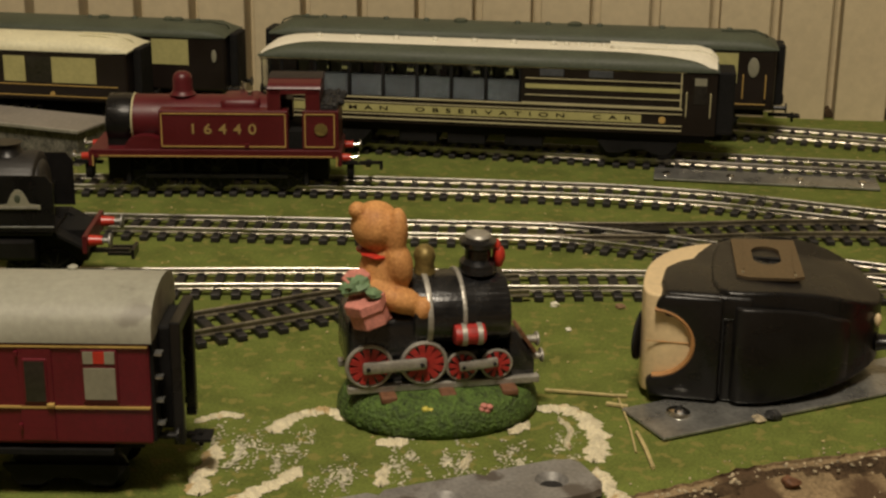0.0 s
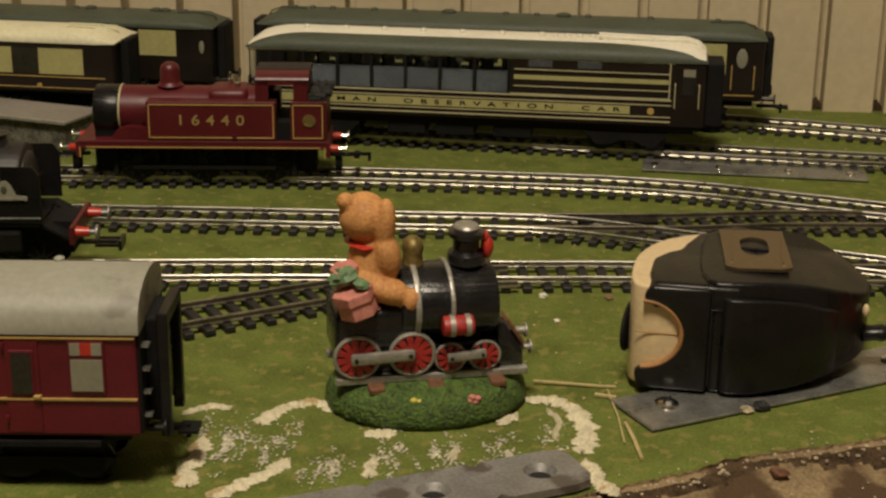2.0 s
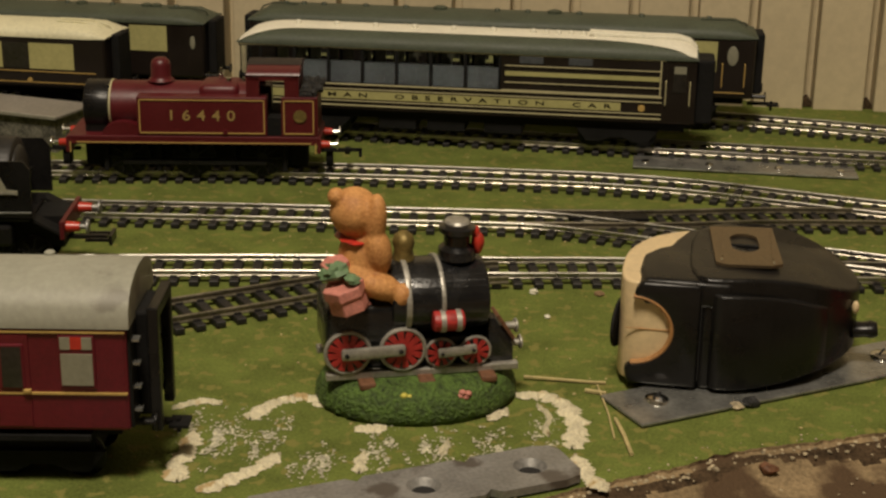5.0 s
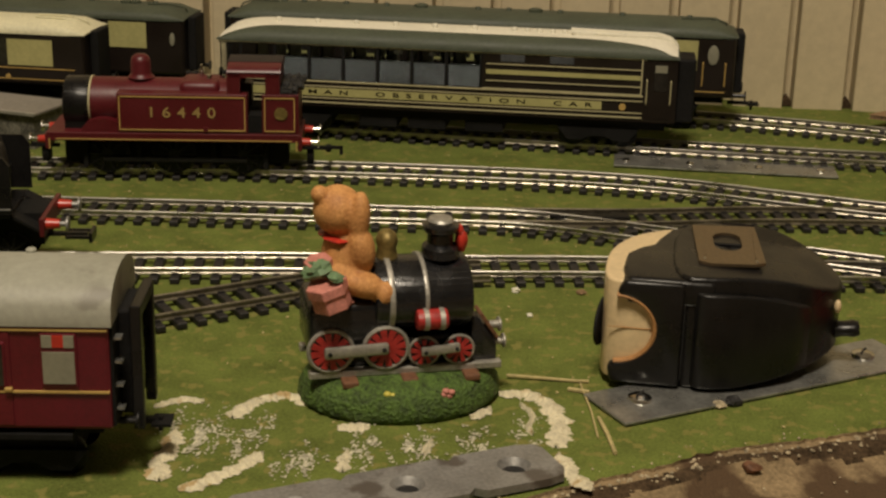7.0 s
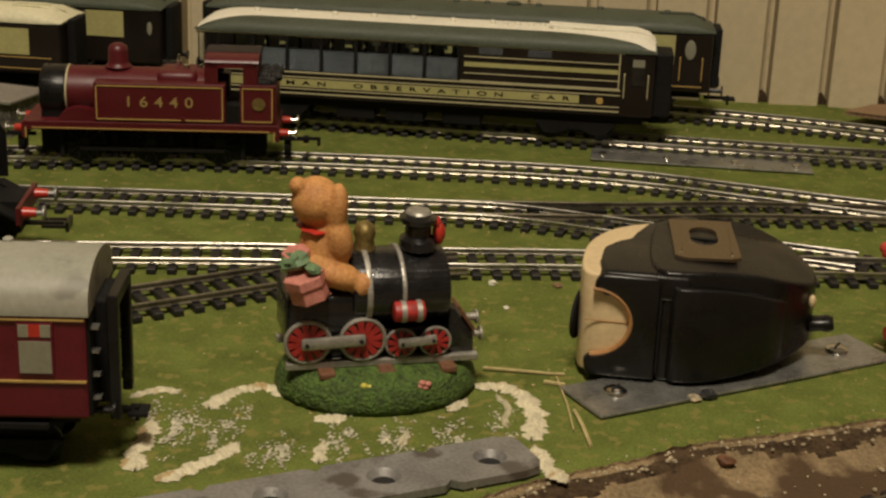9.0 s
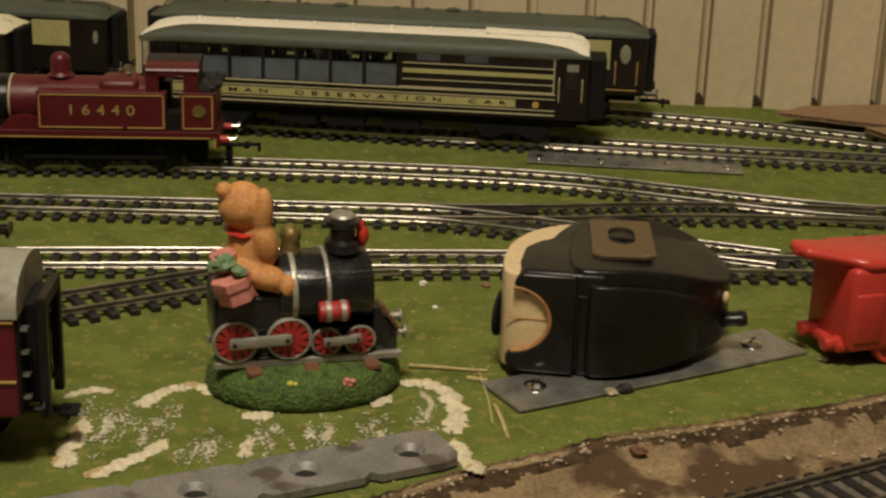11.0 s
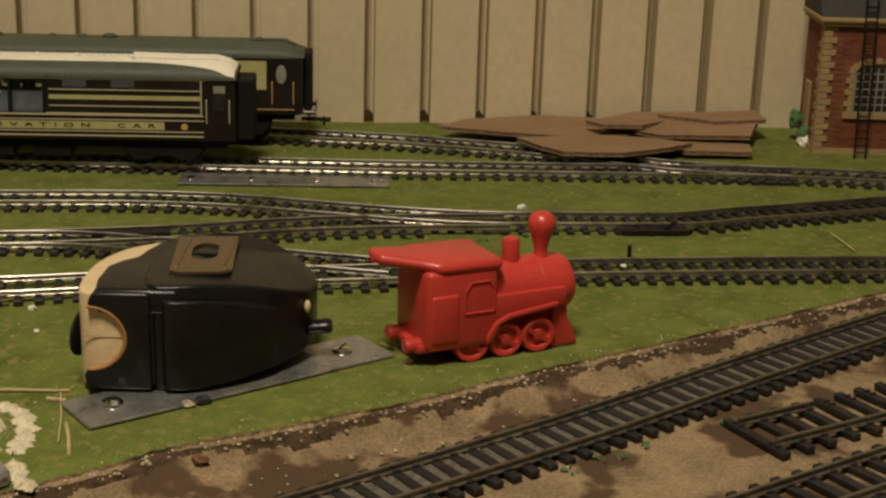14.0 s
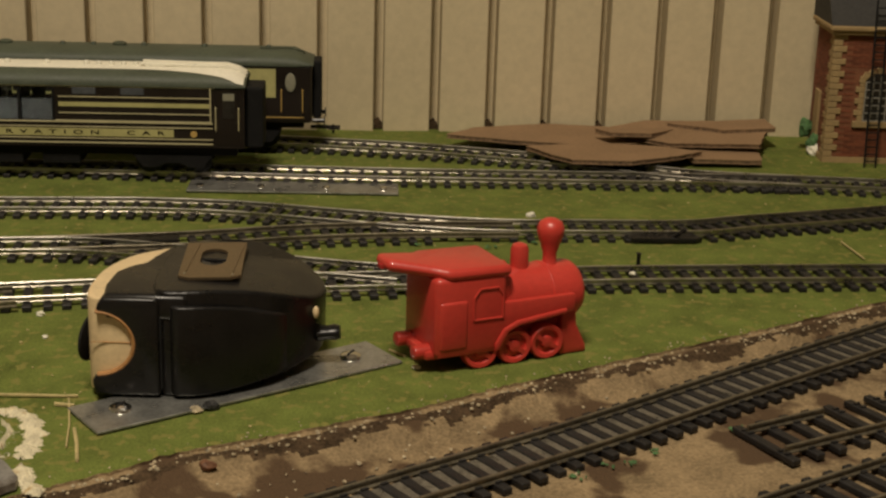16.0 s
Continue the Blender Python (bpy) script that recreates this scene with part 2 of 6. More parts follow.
M["black"] = mat("black_plastic_mat", (0.011, 0.0102, 0.0098), 0.30, vary=0.25, scale=80, fine=900, bump=0.12, spec=0.32)
M["black_matt"] = mat("black_matt_mat", (0.010, 0.0095, 0.009), 0.75, vary=0.3, scale=120, fine=900, bump=0.3, spec=0.2)
M["boiler_black"] = mat("boiler_black_mat", (0.022, 0.020, 0.018), 0.5, vary=0.3, scale=90, fine=900, bump=0.2)
M["maroon"] = mat("maroon_mat", (0.125, 0.0065, 0.015), 0.42, vary=0.16, scale=60, fine=800, bump=0.12)
M["crimson"] = mat("crimson_mat", (0.098, 0.008, 0.0115), 0.42, vary=0.15, scale=50, fine=800, bump=0.12)
M["umber"] = mat("umber_mat", (0.0135, 0.0085, 0.0065), 0.42, vary=0.2, scale=60, fine=700, bump=0.1)
M["dark_green"] = mat("dark_green_mat", (0.065, 0.078, 0.05), 0.6, vary=0.2, scale=60, fine=700, bump=0.15)
M["roof_white"] = mat("roof_white_mat", (0.80, 0.76, 0.62), 0.55, vary=0.08, scale=50, fine=600, bump=0.12)
M["roof_cream"] = mat("roof_cream_mat", (0.74, 0.70, 0.48), 0.55, vary=0.1, scale=50, fine=600, bump=0.12)
M["roof_grey"] = mat("roof_grey_mat", (0.34, 0.335, 0.27), 0.55, vary=0.1, scale=40, fine=500, bump=0.15, patch=0.03, patch_color=(0.22, 0.21, 0.17), patch_scale=60)
M["livery_cream"] = mat("livery_cream_mat", (0.44, 0.41, 0.17), 0.5, vary=0.1, scale=60, fine=600, bump=0.08)
M["line"] = mat("line_mat", (0.50, 0.45, 0.26), 0.5, vary=0.1, bump=0.05)
M["line_gold"] = mat("line_gold_mat", (0.50, 0.33, 0.10), 0.5, vary=0.12, bump=0.05)
M["number_gold"] = mat("number_gold_mat", (0.36, 0.25, 0.085), 0.55, vary=0.15, bump=0.05)
M["seat_blue"] = mat("seat_blue_mat", (0.062, 0.068, 0.074), 0.7, vary=0.2, scale=90, bump=0.2)
M["blind"] = mat("blind_mat", (0.42, 0.42, 0.30), 0.7, vary=0.12, bump=0.1)
M["frosted"] = mat("frosted_mat", (0.27, 0.26, 0.19), 0.5, vary=0.1, bump=0.1)
M["window_dark"] = mat("window_dark_mat", (0.03, 0.026, 0.022), 0.15, vary=0.3, scale=100, bump=0.05)
M["red_part"] = mat("red_part_mat", (0.50, 0.035, 0.02), 0.35, vary=0.12, bump=0.1)
M["red_toy"] = mat("red_toy_mat", (0.55, 0.048, 0.034), 0.38, vary=0.08, scale=40, fine=500, bump=0.12, coat=0.15)
M["bear"] = mat("bear_mat", (0.62, 0.315, 0.105), 0.7, vary=0.16, scale=140, fine=1100, bump=0.5, dark=(0.34, 0.13, 0.035))
M["pink"] = mat("pink_mat", (0.62, 0.24, 0.19), 0.65, vary=0.2, scale=200, fine=900, bump=0.35)
M["leaf_green"] = mat("ribbon_green_mat", (0.16, 0.26, 0.13), 0.65, vary=0.25, scale=250, bump=0.3)
M["gold"] = mat("old_gold_mat", (0.26, 0.19, 0.06), 0.5, 0.5, vary=0.3, scale=250, bump=0.3)
M["silver_paint"] = mat("silver_paint_mat", (0.42, 0.40, 0.35), 0.45, 0.5, vary=0.2, scale=250, fine=900, bump=0.3)
M["wheel_red"] = mat("wheel_red_mat", (0.42, 0.03, 0.025), 0.5, vary=0.2, scale=300, bump=0.3)
M["resin_black"] = mat("resin_black_mat", (0.012, 0.012, 0.013), 0.25, vary=0.3, scale=150, fine=900, bump=0.25, coat=0.2)
M["resin_grass"] = mat("resin_grass_mat", (0.085, 0.150, 0.024), 0.7, vary=0.45, scale=300, fine=900, bump=1.0, depth=0.0015)
M["resin_brown"] = mat("resin_brown_mat", (0.17, 0.075, 0.035), 0.7, vary=0.2, scale=300, bump=0.4)
M["yellow"] = mat("yellow_mat", (0.62, 0.55, 0.09), 0.6, vary=0.15, bump=0.2)
M["cream_plastic"] = mat("cream_plastic_mat", (0.74, 0.57, 0.33), 0.4, vary=0.1, scale=60, fine=500, bump=0.08)
M["worn_orange"] = mat("worn_orange_mat", (0.42, 0.21, 0.075), 0.5, vary=0.2, scale=120, bump=0.1)
M["bronze_clip"] = mat("bronze_clip_mat", (0.27, 0.20, 0.12), 0.42, 0.85, vary=0.15, scale=200, fine=900, bump=0.15)
M["glue"] = mat("dried_glue_mat", (0.80, 0.72, 0.50), 0.75, vary=0.18, scale=260, fine=1400, bump=0.8, depth=0.0012, patch=0.22, patch_color=(0.50, 0.36, 0.17), patch_scale=130)
M["glue_thin"] = mat("thin_glue_mat", (0.62, 0.58, 0.42), 0.6, vary=0.45, scale=500, fine=1800, bump=0.6)
M["card"] = mat("cardboard_mat", (0.27, 0.172, 0.095), 0.85, vary=0.12, scale=40, fine=500, bump=0.25, spec=0.2)
M["card_edge"] = mat("card_edge_mat", (0.21, 0.135, 0.075), 0.9, vary=0.5, scale=500, fine=900, bump=0.5)
M["brick"] = mat("brick_mat", (0.21, 0.062, 0.026), 0.85, vary=0.3, scale=260, fine=900, bump=0.2, jitter=0.7)
M["mortar"] = mat("mortar_mat", (0.20, 0.075, 0.034), 0.9, vary=0.2, scale=200, bump=0.2)
M["stone"] = mat("stone_mat", (0.34, 0.235, 0.105), 0.85, vary=0.15, scale=200, fine=900, bump=0.25, jitter=0.3)
M["slate"] = mat("slate_mat", (0.028, 0.026, 0.022), 0.7, vary=0.3, scale=120, bump=0.3)
M["straw"] = mat("straw_mat", (0.52, 0.42, 0.19), 0.8, vary=0.15, scale=300, bump=0.3)
M["stone_bits"] = mat("grit_mat", (0.52, 0.43, 0.28), 0.9, vary=0.35, scale=300, bump=0.5)
M["coal"] = mat("coal_mat", (0.022, 0.021, 0.020), 0.6, vary=0.5, scale=400, fine=900, bump=0.9, depth=0.001)
M["glue_green"] = mat("flock_green_mat", (0.085, 0.18, 0.065), 0.9, vary=0.3, scale=400, bump=0.6)
M["cab_roof_mat"] = mat("cab_roof_mat", (0.022, 0.014, 0.012), 0.7, vary=0.25, scale=120, bump=0.2)
M["platform_deck"] = mat("platform_deck_mat", (0.26, 0.235, 0.20), 0.6, vary=0.15, scale=60, fine=700, bump=0.3)
M["platform_wall"] = mat("platform_wall_mat", (0.16, 0.15, 0.12), 0.8, vary=0.5, scale=250, fine=900, bump=0.5)
M["glass"] = bpy.data.materials.new("glass_mat")
M["glass"].use_nodes = True
_b = M["glass"].node_tree.nodes["Principled BSDF"]
_b.inputs["Transmission Weight"].default_value, _b.inputs["Roughness"].default_value, _b.inputs["IOR"].default_value = 1.0, 0.06, 1.15
_b.inputs["Base Color"].default_value = (0.82, 0.86, 0.86, 1)


def text_part(words, size, material, parent, m, label="", stretch=1.0, spacing=1.0):
    """Lettering as thin raised mesh, centred, in the x-z plane before m."""
    cu = bpy.data.curves.new("lettering", "FONT")
    cu.body, cu.size, cu.align_x, cu.align_y, cu.extrude, cu.space_character = words, size, "CENTER", "CENTER", 0.00012, spacing
    cu.offset = size * 0.010
    tmp = bpy.data.objects.new("lettering_tmp", cu)
    scene.collection.objects.link(tmp)
    dg = bpy.context.evaluated_depsgraph_get()
    me = bpy.data.meshes.new_from_object(tmp.evaluated_get(dg))
    bpy.data.objects.remove(tmp)
    me.materials.clear()
    me.materials.append(M[material])
    ob = new("lettering", me)
    ob.parent = parent
    ob.matrix_basis = m @ pose(0, 0, 0, 90, 0, 0) @ Matrix.Diagonal((stretch, 1, 1, 1))
    if label:
        tagged(ob, label)
    return ob


# ---- tracks ----
RAIL = [(-0.0011, 0.0), (0.0011, 0.0), (0.0011, 0.0004), (0.0003, 0.0007), (0.0003, 0.0016), (0.00055, 0.0018), (0.00055, 0.0024), (0.0004, 0.00255),
        (-0.0004, 0.00255), (-0.00055, 0.0024), (-0.00055, 0.0018), (-0.0003, 0.0016), (-0.0003, 0.0007), (-0.0011, 0.0004)]


def sweep(samples, off, z, profile):
    bm = bmesh.new()
    rings = []
    for q, a in samples:
        n = Vector((-math.sin(a), math.cos(a)))
        rings.append([bm.verts.new((q.x + n.x * (off + s), q.y + n.y * (off + s), z + h)) for s, h in profile])
    k = len(profile)
    for r0, r1 in zip(rings, rings[1:]):
        for i in range(k):
            bm.faces.new((r0[i], r0[(i + 1) % k], r1[(i + 1) % k], r1[i]))
    bm.faces.new(rings[0][::-1])
    bm.faces.new(rings[-1])
    return bm


def sleeper_mesh():
    bm = box(-0.0017, 0.0017, -0.0145, 0.0145, 0.0, 0.0021, 0.00025, 1)
    for s in (-1, 1):  # chairs that hold the rail
        for d in (-1, 1):
            box(-0.0012, 0.0012, s * 0.0087 + d * 0.0014 - 0.0005, s * 0.0087 + d * 0.0014 + 0.0005, 0.0021, 0.0027, bm=bm)
    me = bpy.data.meshes.new("sleeper")
    bm.to_mesh(me)
    bm.free()
    me.materials.append(M["sleeper"])
    return me


SLEEPER = sleeper_mesh()


def track(points, z=0.0, rail="rail", label="nickel-silver model railway track on black plastic sleepers lying on green flock", step=0.0073, skip=(), left_cut=None, bed=False):
    t = thing("track", label, "railway track", pose(0, 0, z), group="model railway tracks")
    fine = spline(points, 0.004)
    for s in (1, -1):
        use = fine
        if left_cut and s > 0:
            use = fine[:left_cut]
        part("rail", sweep(use, s * 0.0087, 0.0019, RAIL), rail, t)
    if bed:
        part("ballast_bed", sweep(fine, 0, 0.0, [(-0.0076, -0.001), (0.0076, -0.001), (0.0076, 0.0013), (-0.0076, 0.0013)]), "ballast", t, "grey gritty ballast between the rails")
    for i, (q, a) in enumerate(spline(points, step)):
        if any(lo < q.x < hi for lo, hi in skip):
            continue
        ob = new("sleeper", SLEEPER)
        ob.parent = t
        ob.matrix_basis = pose(q.x, q.y, 0.0, 0, 0, math.degrees(a) + rng.uniform(-1.2, 1.2))
    return t


track([(-0.2604, 0.5935), (-0.1849, 0.6043), (-0.1060, 0.6160), (-0.0441, 0.6258), (0.0277, 0.6321), (0.0810, 0.6343), (0.1164, 0.6348), (0.1567, 0.6307), (0.1985, 0.6200), (0.2413, 0.6093),
       (0.2765, 0.6044), (0.3095, 0.6047), (0.3625, 0.6060), (0.3899, 0.6141), (0.4185, 0.6215), (0.4701, 0.6356), (0.5568, 0.6644)])
track([(-0.2289, 0.5415), (-0.1543, 0.5489), (-0.0852, 0.5549), (-0.0400, 0.5592), (0.0291, 0.5650), (0.0744, 0.5689), (0.1020, 0.5680), (0.1457, 0.5573), (0.1892, 0.5439), (0.2328, 0.5327)], 0.0001)
track([(0.0695, 0.5687), (0.0973, 0.5726), (0.1406, 0.5797), (0.1877, 0.5915), (0.2349, 0.5979), (0.2863, 0.6006)], 0.0002, "rail_old", skip=((0.05, 0.118), (0.245, 0.32)),
      label="darkened diverging turnout rails on black plastic sleepers")
track([(-0.2240, 0.4594), (-0.1337, 0.4757), (-0.0578, 0.4878), (0.0085, 0.4988), (0.0768, 0.5074), (0.1189, 0.5140), (0.1991, 0.5234), (0.3010, 0.5339), (0.3696, 0.5379), (0.4351, 0.5405), (0.5322, 0.5460)], 0.00015)
track([(-0.1048, 0.3900), (-0.0600, 0.4203), (-0.0248, 0.4454), (-0.0049, 0.4593), (0.0181, 0.4755), (0.0463, 0.4921), (0.0834, 0.5041)], 0.00025, "rail_old", skip=((0.044, 0.10),),
      label="weathered model turnout branch on dark plastic sleepers")
track([(-0.4349, 0.7211), (-0.2889, 0.7220), (-0.1394, 0.7165), (-0.0094, 0.7099), (0.0912, 0.7047), (0.2093, 0.6988), (0.2658, 0.6970), (0.3227, 0.6961), (0.3802, 0.6951), (0.4380, 0.6927), (0.4890, 0.6855), (0.5897, 0.6656)])
track([(-0.4411, 0.7727), (-0.2929, 0.7772), (-0.1407, 0.7767), (0.0047, 0.7752), (0.1205, 0.7721), (0.1733, 0.7676), (0.2049, 0.7630), (0.2394, 0.7565), (0.2695, 0.7481), (0.3138, 0.7337), (0.3492, 0.7180), (0.3897, 0.7011), (0.4423, 0.6923)], 0.00012)

FT = "aged code-100 model track with dull brown rails on sandy ground"
track([(0.0684, 0.2488), (0.1240, 0.2857), (0.1929, 0.3321), (0.2807, 0.3892), (0.3468, 0.4362), (0.4194, 0.4863), (0.5242, 0.5581)], SOIL_Z + 0.0006, "rail_old", FT, step=0.0071, bed=True)
track([(0.3387, 0.3860), (0.3572, 0.3952), (0.3785, 0.4055), (0.4058, 0.4198), (0.4502, 0.4423)], SOIL_Z + 0.0008, "rail_old", "broken end of an aged model track on sandy ground", left_cut=9, step=0.0098)
track([(0.2667, 0.2979), (0.3256, 0.3345), (0.3745, 0.3630), (0.4542, 0.4096)], SOIL_Z + 0.0004, "rail_old", FT, step=0.0090)


# ---- rolling stock ----
def wheel_bm(r, w=0.0025, seg=24, spokes=0, y=0.0):
    bm = bmesh.new()
    for r0, w0 in ((r, w), (r + 0.0006, 0.0007)):
        tube((0, y - w / 2, 0), (0, y - w / 2 + w0, 0), r0, seg=seg, bevel=0.0002, bm=bm)
    tube((0, y - w / 2 - 0.0007, 0), (0, y, 0), r * 0.25, seg=12, bm=bm)
    return bm


def coach(name, label, m, L, W, zb, ze, zt, side, roof, end_round=0.0, bogies=(0.14, 0.86), wheel_z=0.0045, group="railway coaches"):
    """A coach with its left end at x = 0, its axis on y = 0: body, arched roof, bogies with wheels, gangways and buffers."""
    t = thing(name, label, "railway coach", m, group)
    part("body", box(0, L, -W / 2, W / 2, zb, ze, 0.0012, 2), side, t)
    arc = [(W / 2 + 0.0006, ze - 0.0006)]
    for k in range(13):
        a = math.pi * k / 12
        arc.append((math.cos(a) * (W / 2 + 0.0006), ze + 0.0004 + (zt - ze) * math.sin(a) ** 0.75))
    arc.append((-W / 2 - 0.0006, ze - 0.0006))
    bm = prism(arc, -0.0008, L + 0.0008, axis="x")
    if end_round:
        bmesh.ops.subdivide_edges(bm, edges=[e for e in bm.edges if abs(e.verts[0].co.x - e.verts[1].co.x) > L * 0.5], cuts=24)
        for v in bm.verts:
            d = min(v.co.x, L - v.co.x)
            u = max(0.0, min(1.0, d / end_round))
            v.co.z = ze + (v.co.z - ze) * (0.12 + 0.88 * math.sqrt(max(0, 1 - (1 - u) ** 2)))
    part("roof", bm, roof, t, smooth=True)
    part("underframe", box(0.004, L - 0.004, -W * 0.36, W * 0.36, zb - 0.0035, zb, 0.0005), "black_matt", t)
    for u in bogies:
        part("bogie", box(u * L - 0.015, u * L + 0.015, -0.0115, 0.0115, wheel_z + 0.004, zb - 0.001, 0.0008), "black_matt", t)
        for s in (-1, 1):
            bm = prism([(u * L - 0.019, wheel_z + 0.0095), (u * L - 0.014, wheel_z + 0.003), (u * L - 0.008, wheel_z + 0.003), (u * L - 0.003, wheel_z + 0.0055), (u * L + 0.003, wheel_z + 0.0055),
                        (u * L + 0.008, wheel_z + 0.003), (u * L + 0.014, wheel_z + 0.003), (u * L + 0.019, wheel_z + 0.0095)], s * 0.0125 - 0.0008, s * 0.0125 + 0.0008, axis="y")
            part("side_frame", bm, "black_matt", t)
            for d in (-1, 1):
                part("wheel", wheel_bm(0.0062, y=s * 0.0085), "black", t, m=pose(u * L + d * 0.0115, 0, wheel_z + 0.0062), smooth=True)
    for xe, s in ((0, -1), (L, 1)):
        part("gangway", box(xe + s * 0.0024 - 0.0022, xe + s * 0.0024 + 0.0022, -0.0085, 0.0085, zb + 0.001, ze + 0.001, 0.0009), "black_matt", t, "black corridor connection")
        for q in (-1, 1):
            bm = tube((xe, q * 0.0115, zb + 0.0005), (xe + s * 0.006, q * 0.0115, zb + 0.0005), 0.0011, seg=10)
            tube((xe + s * 0.006, q * 0.0115, zb + 0.0005), (xe + s * 0.0066, q * 0.0115, zb + 0.0005), 0.0026, seg=14, bm=bm)
            part("buffer", bm, "black", t)
        bm = box(xe + s * 0.004 - 0.005, xe + s * 0.004 + 0.005, -0.0012, 0.0012, zb - 0.006, zb - 0.0045)
        box(xe + s * 0.011 - 0.003, xe + s * 0.011 + 0.003, -0.0035, 0.0035, zb - 0.006, zb - 0.0050, bm=bm)
        box(xe + s * 0.0105 - 0.0006, xe + s * 0.0105 + 0.0006, -0.001, 0.001, zb - 0.0085, zb - 0.004, bm=bm)
        part("coupling", bm, "black_matt", t, "black tension-lock coupling hook")
    return t


def side_panel(t, name, x0, x1, z0, z1, material, W, proud=0.0004, label="", bevel=0.0):
    return part(name, box(x0, x1, -W / 2 - proud, -W / 2 + 0.001, z0, z1, bevel), material, t, label)


def hline(t, x0, x1, z, W, material="line", h=0.0005, proud=0.0006):
    return side_panel(t, "lining", x0, x1, z - h / 2, z + h / 2, material, W, proud)


def vents(t, xs, z, material, y=0.0, r=0.0013):
    for x in xs:
        part("roof_vent", lathe([(r, -0.0012), (r, 0.0004), (r * 0.7, 0.0010), (0, 0.0012)], 12, pose(x, y, z)), material, t, smooth=True)


def handrail(t, x, z0, z1, W, material="line"):
    y = -W / 2 - 0.0013
    part("handrail", wire([(x, -W / 2, z0), (x, y, z0 + 0.0008), (x, y, z1 - 0.0008), (x, -W / 2, z1)], 0.0003), material, t)


# far coach with dark green roof on the rear road
W = 0.034
t = coach("pullman_coach", "umber and cream coach with dark green roof behind the observation car", pose(-0.0713, 0.7623, 0, 0, 0, -0.5) @ Matrix.Diagonal((1.065, 1.0, 1.03, 1.0)), 0.244, W, 0.0185, 0.0485, 0.0545, "umber", "dark_green", 0.010)
for x0, x1 in ((0.022, 0.044), (0.056, 0.084), (0.094, 0.122), (0.132, 0.160), (0.170, 0.198), (0.206, 0.2262)):
    side_panel(t, "window_panel", x0, x1, 0.0318, 0.0465, "livery_cream", W, 0.0004)
    side_panel(t, "window", x0 + 0.004, x1 - 0.004, 0.0335, 0.0445, "window_dark", W, 0.0007) if x1 < 0.2 else None
part("oval_window", lathe([(0.0032, 0), (0.0032, 0.0012), (0.0026, 0.0014), (0, 0.0014)], 20, pose(0.2335, -W / 2 + 0.0004, 0.0398, 90) @ Matrix.Diagonal((0.8, 1.5, 1, 1))), "frosted", t, "oval frosted lavatory window", smooth=True)
handrail(t, 0.2290, 0.024, 0.036, W, "line_gold")
handrail(t, 0.2395, 0.024, 0.036, W, "line_gold")
hline(t, 0.004, 0.240, 0.0215, W, "line_gold", 0.0004)
vents(t, [0.015, 0.024, 0.034, 0.055, 0.075, 0.12, 0.135, 0.160, 0.19, 0.222], 0.0551, "dark_green", 0, 0.0016)
part("roof_vent", lathe([(0.0035, -0.001), (0.0035, 0.0007), (0.002, 0.0013), (0, 0.0014)], 16, pose(0.092, 0, 0.0552)), "dark_green", t, smooth=True)
part("roof_vent", lathe([(0.0035, -0.001), (0.0035, 0.0007), (0.002, 0.0013), (0, 0.0014)], 16, pose(0.148, 0, 0.0552)), "dark_green", t, smooth=True)
part("roof_pipe", wire([(0.218, -0.004, 0.0552), (0.232, -0.004, 0.0556), (0.2395, -0.002, 0.0535), (0.2405, 0, 0.050)], 0.0004), "dark_green", t)
part("roof_pipe", wire([(0.001, -0.002, 0.049), (0.004, -0.003, 0.0535), (0.010, -0.004, 0.0558), (0.022, -0.004, 0.0555)], 0.0004), "dark_green", t)

# second far coach, its end near the cream-roofed one
t = coach("pullman_coach", "umber coach with dark green roof and one cream window panel", pose(-0.3466, 0.7742, 0, 0, 0, -1.2) @ Matrix.Diagonal((1.019, 1.0, 0.985, 1.0)), 0.244, W, 0.0165, 0.0460, 0.0515, "umber", "dark_green", 0.010)
side_panel(t, "window_panel", 0.2046, 0.2246, 0.0306, 0.0443, "livery_cream", W)
side_panel(t, "window_panel", 0.160, 0.186, 0.0285, 0.0455, "livery_cream", W)
part("oval_window", lathe([(0.0022, 0), (0.0022, 0.0012), (0.0016, 0.0014), (0, 0.0014)], 20, pose(0.2385, -W / 2 + 0.0004, 0.036, 90) @ Matrix.Diagonal((0.6, 1.6, 1, 1))), "frosted", t, smooth=True)
vents(t, [0.165, 0.19, 0.225], 0.0521, "dark_green", 0, 0.0016)
for x in (0.173, 0.209, 0.214):
    part("roof_vent", lathe([(0.003, -0.001), (0.003, 0.0007), (0.002, 0.0012), (0, 0.0013)], 16, pose(x, 0, 0.0522)), "dark_green", t, smooth=True)
part("roof_pipe", wire([(0.222, -0.004, 0.0522), (0.234, -0.004, 0.0526), (0.2415, -0.002, 0.0505), (0.2425, 0, 0.047)], 0.0004), "dark_green", t)

# cream-roofed coach
t = coach("pullman_coach", "umber and cream coach with pale cream roof", pose(-0.3742, 0.7215, 0, 0, 0, -1.6) @ Matrix.Diagonal((0.993, 1.0, 0.925, 1.0)), 0.243, W, 0.0215, 0.0495, 0.0555, "umber", "roof_cream", 0.014)
for x0, x1 in ((0.130, 0.160), (0.1775, 0.1890), (0.2033, 0.2268)):
    side_panel(t, "window_panel", x0, x1, 0.0320, 0.0460, "livery_cream", W)
side_panel(t, "window", 0.1900, 0.2025, 0.0320, 0.0460, "window_dark", W, 0.0003)
hline(t, 0.1, 0.238, 0.0305, W, "line_gold", 0.0004)
hline(t, 0.1, 0.238, 0.0245, W, "line_gold", 0.0004)
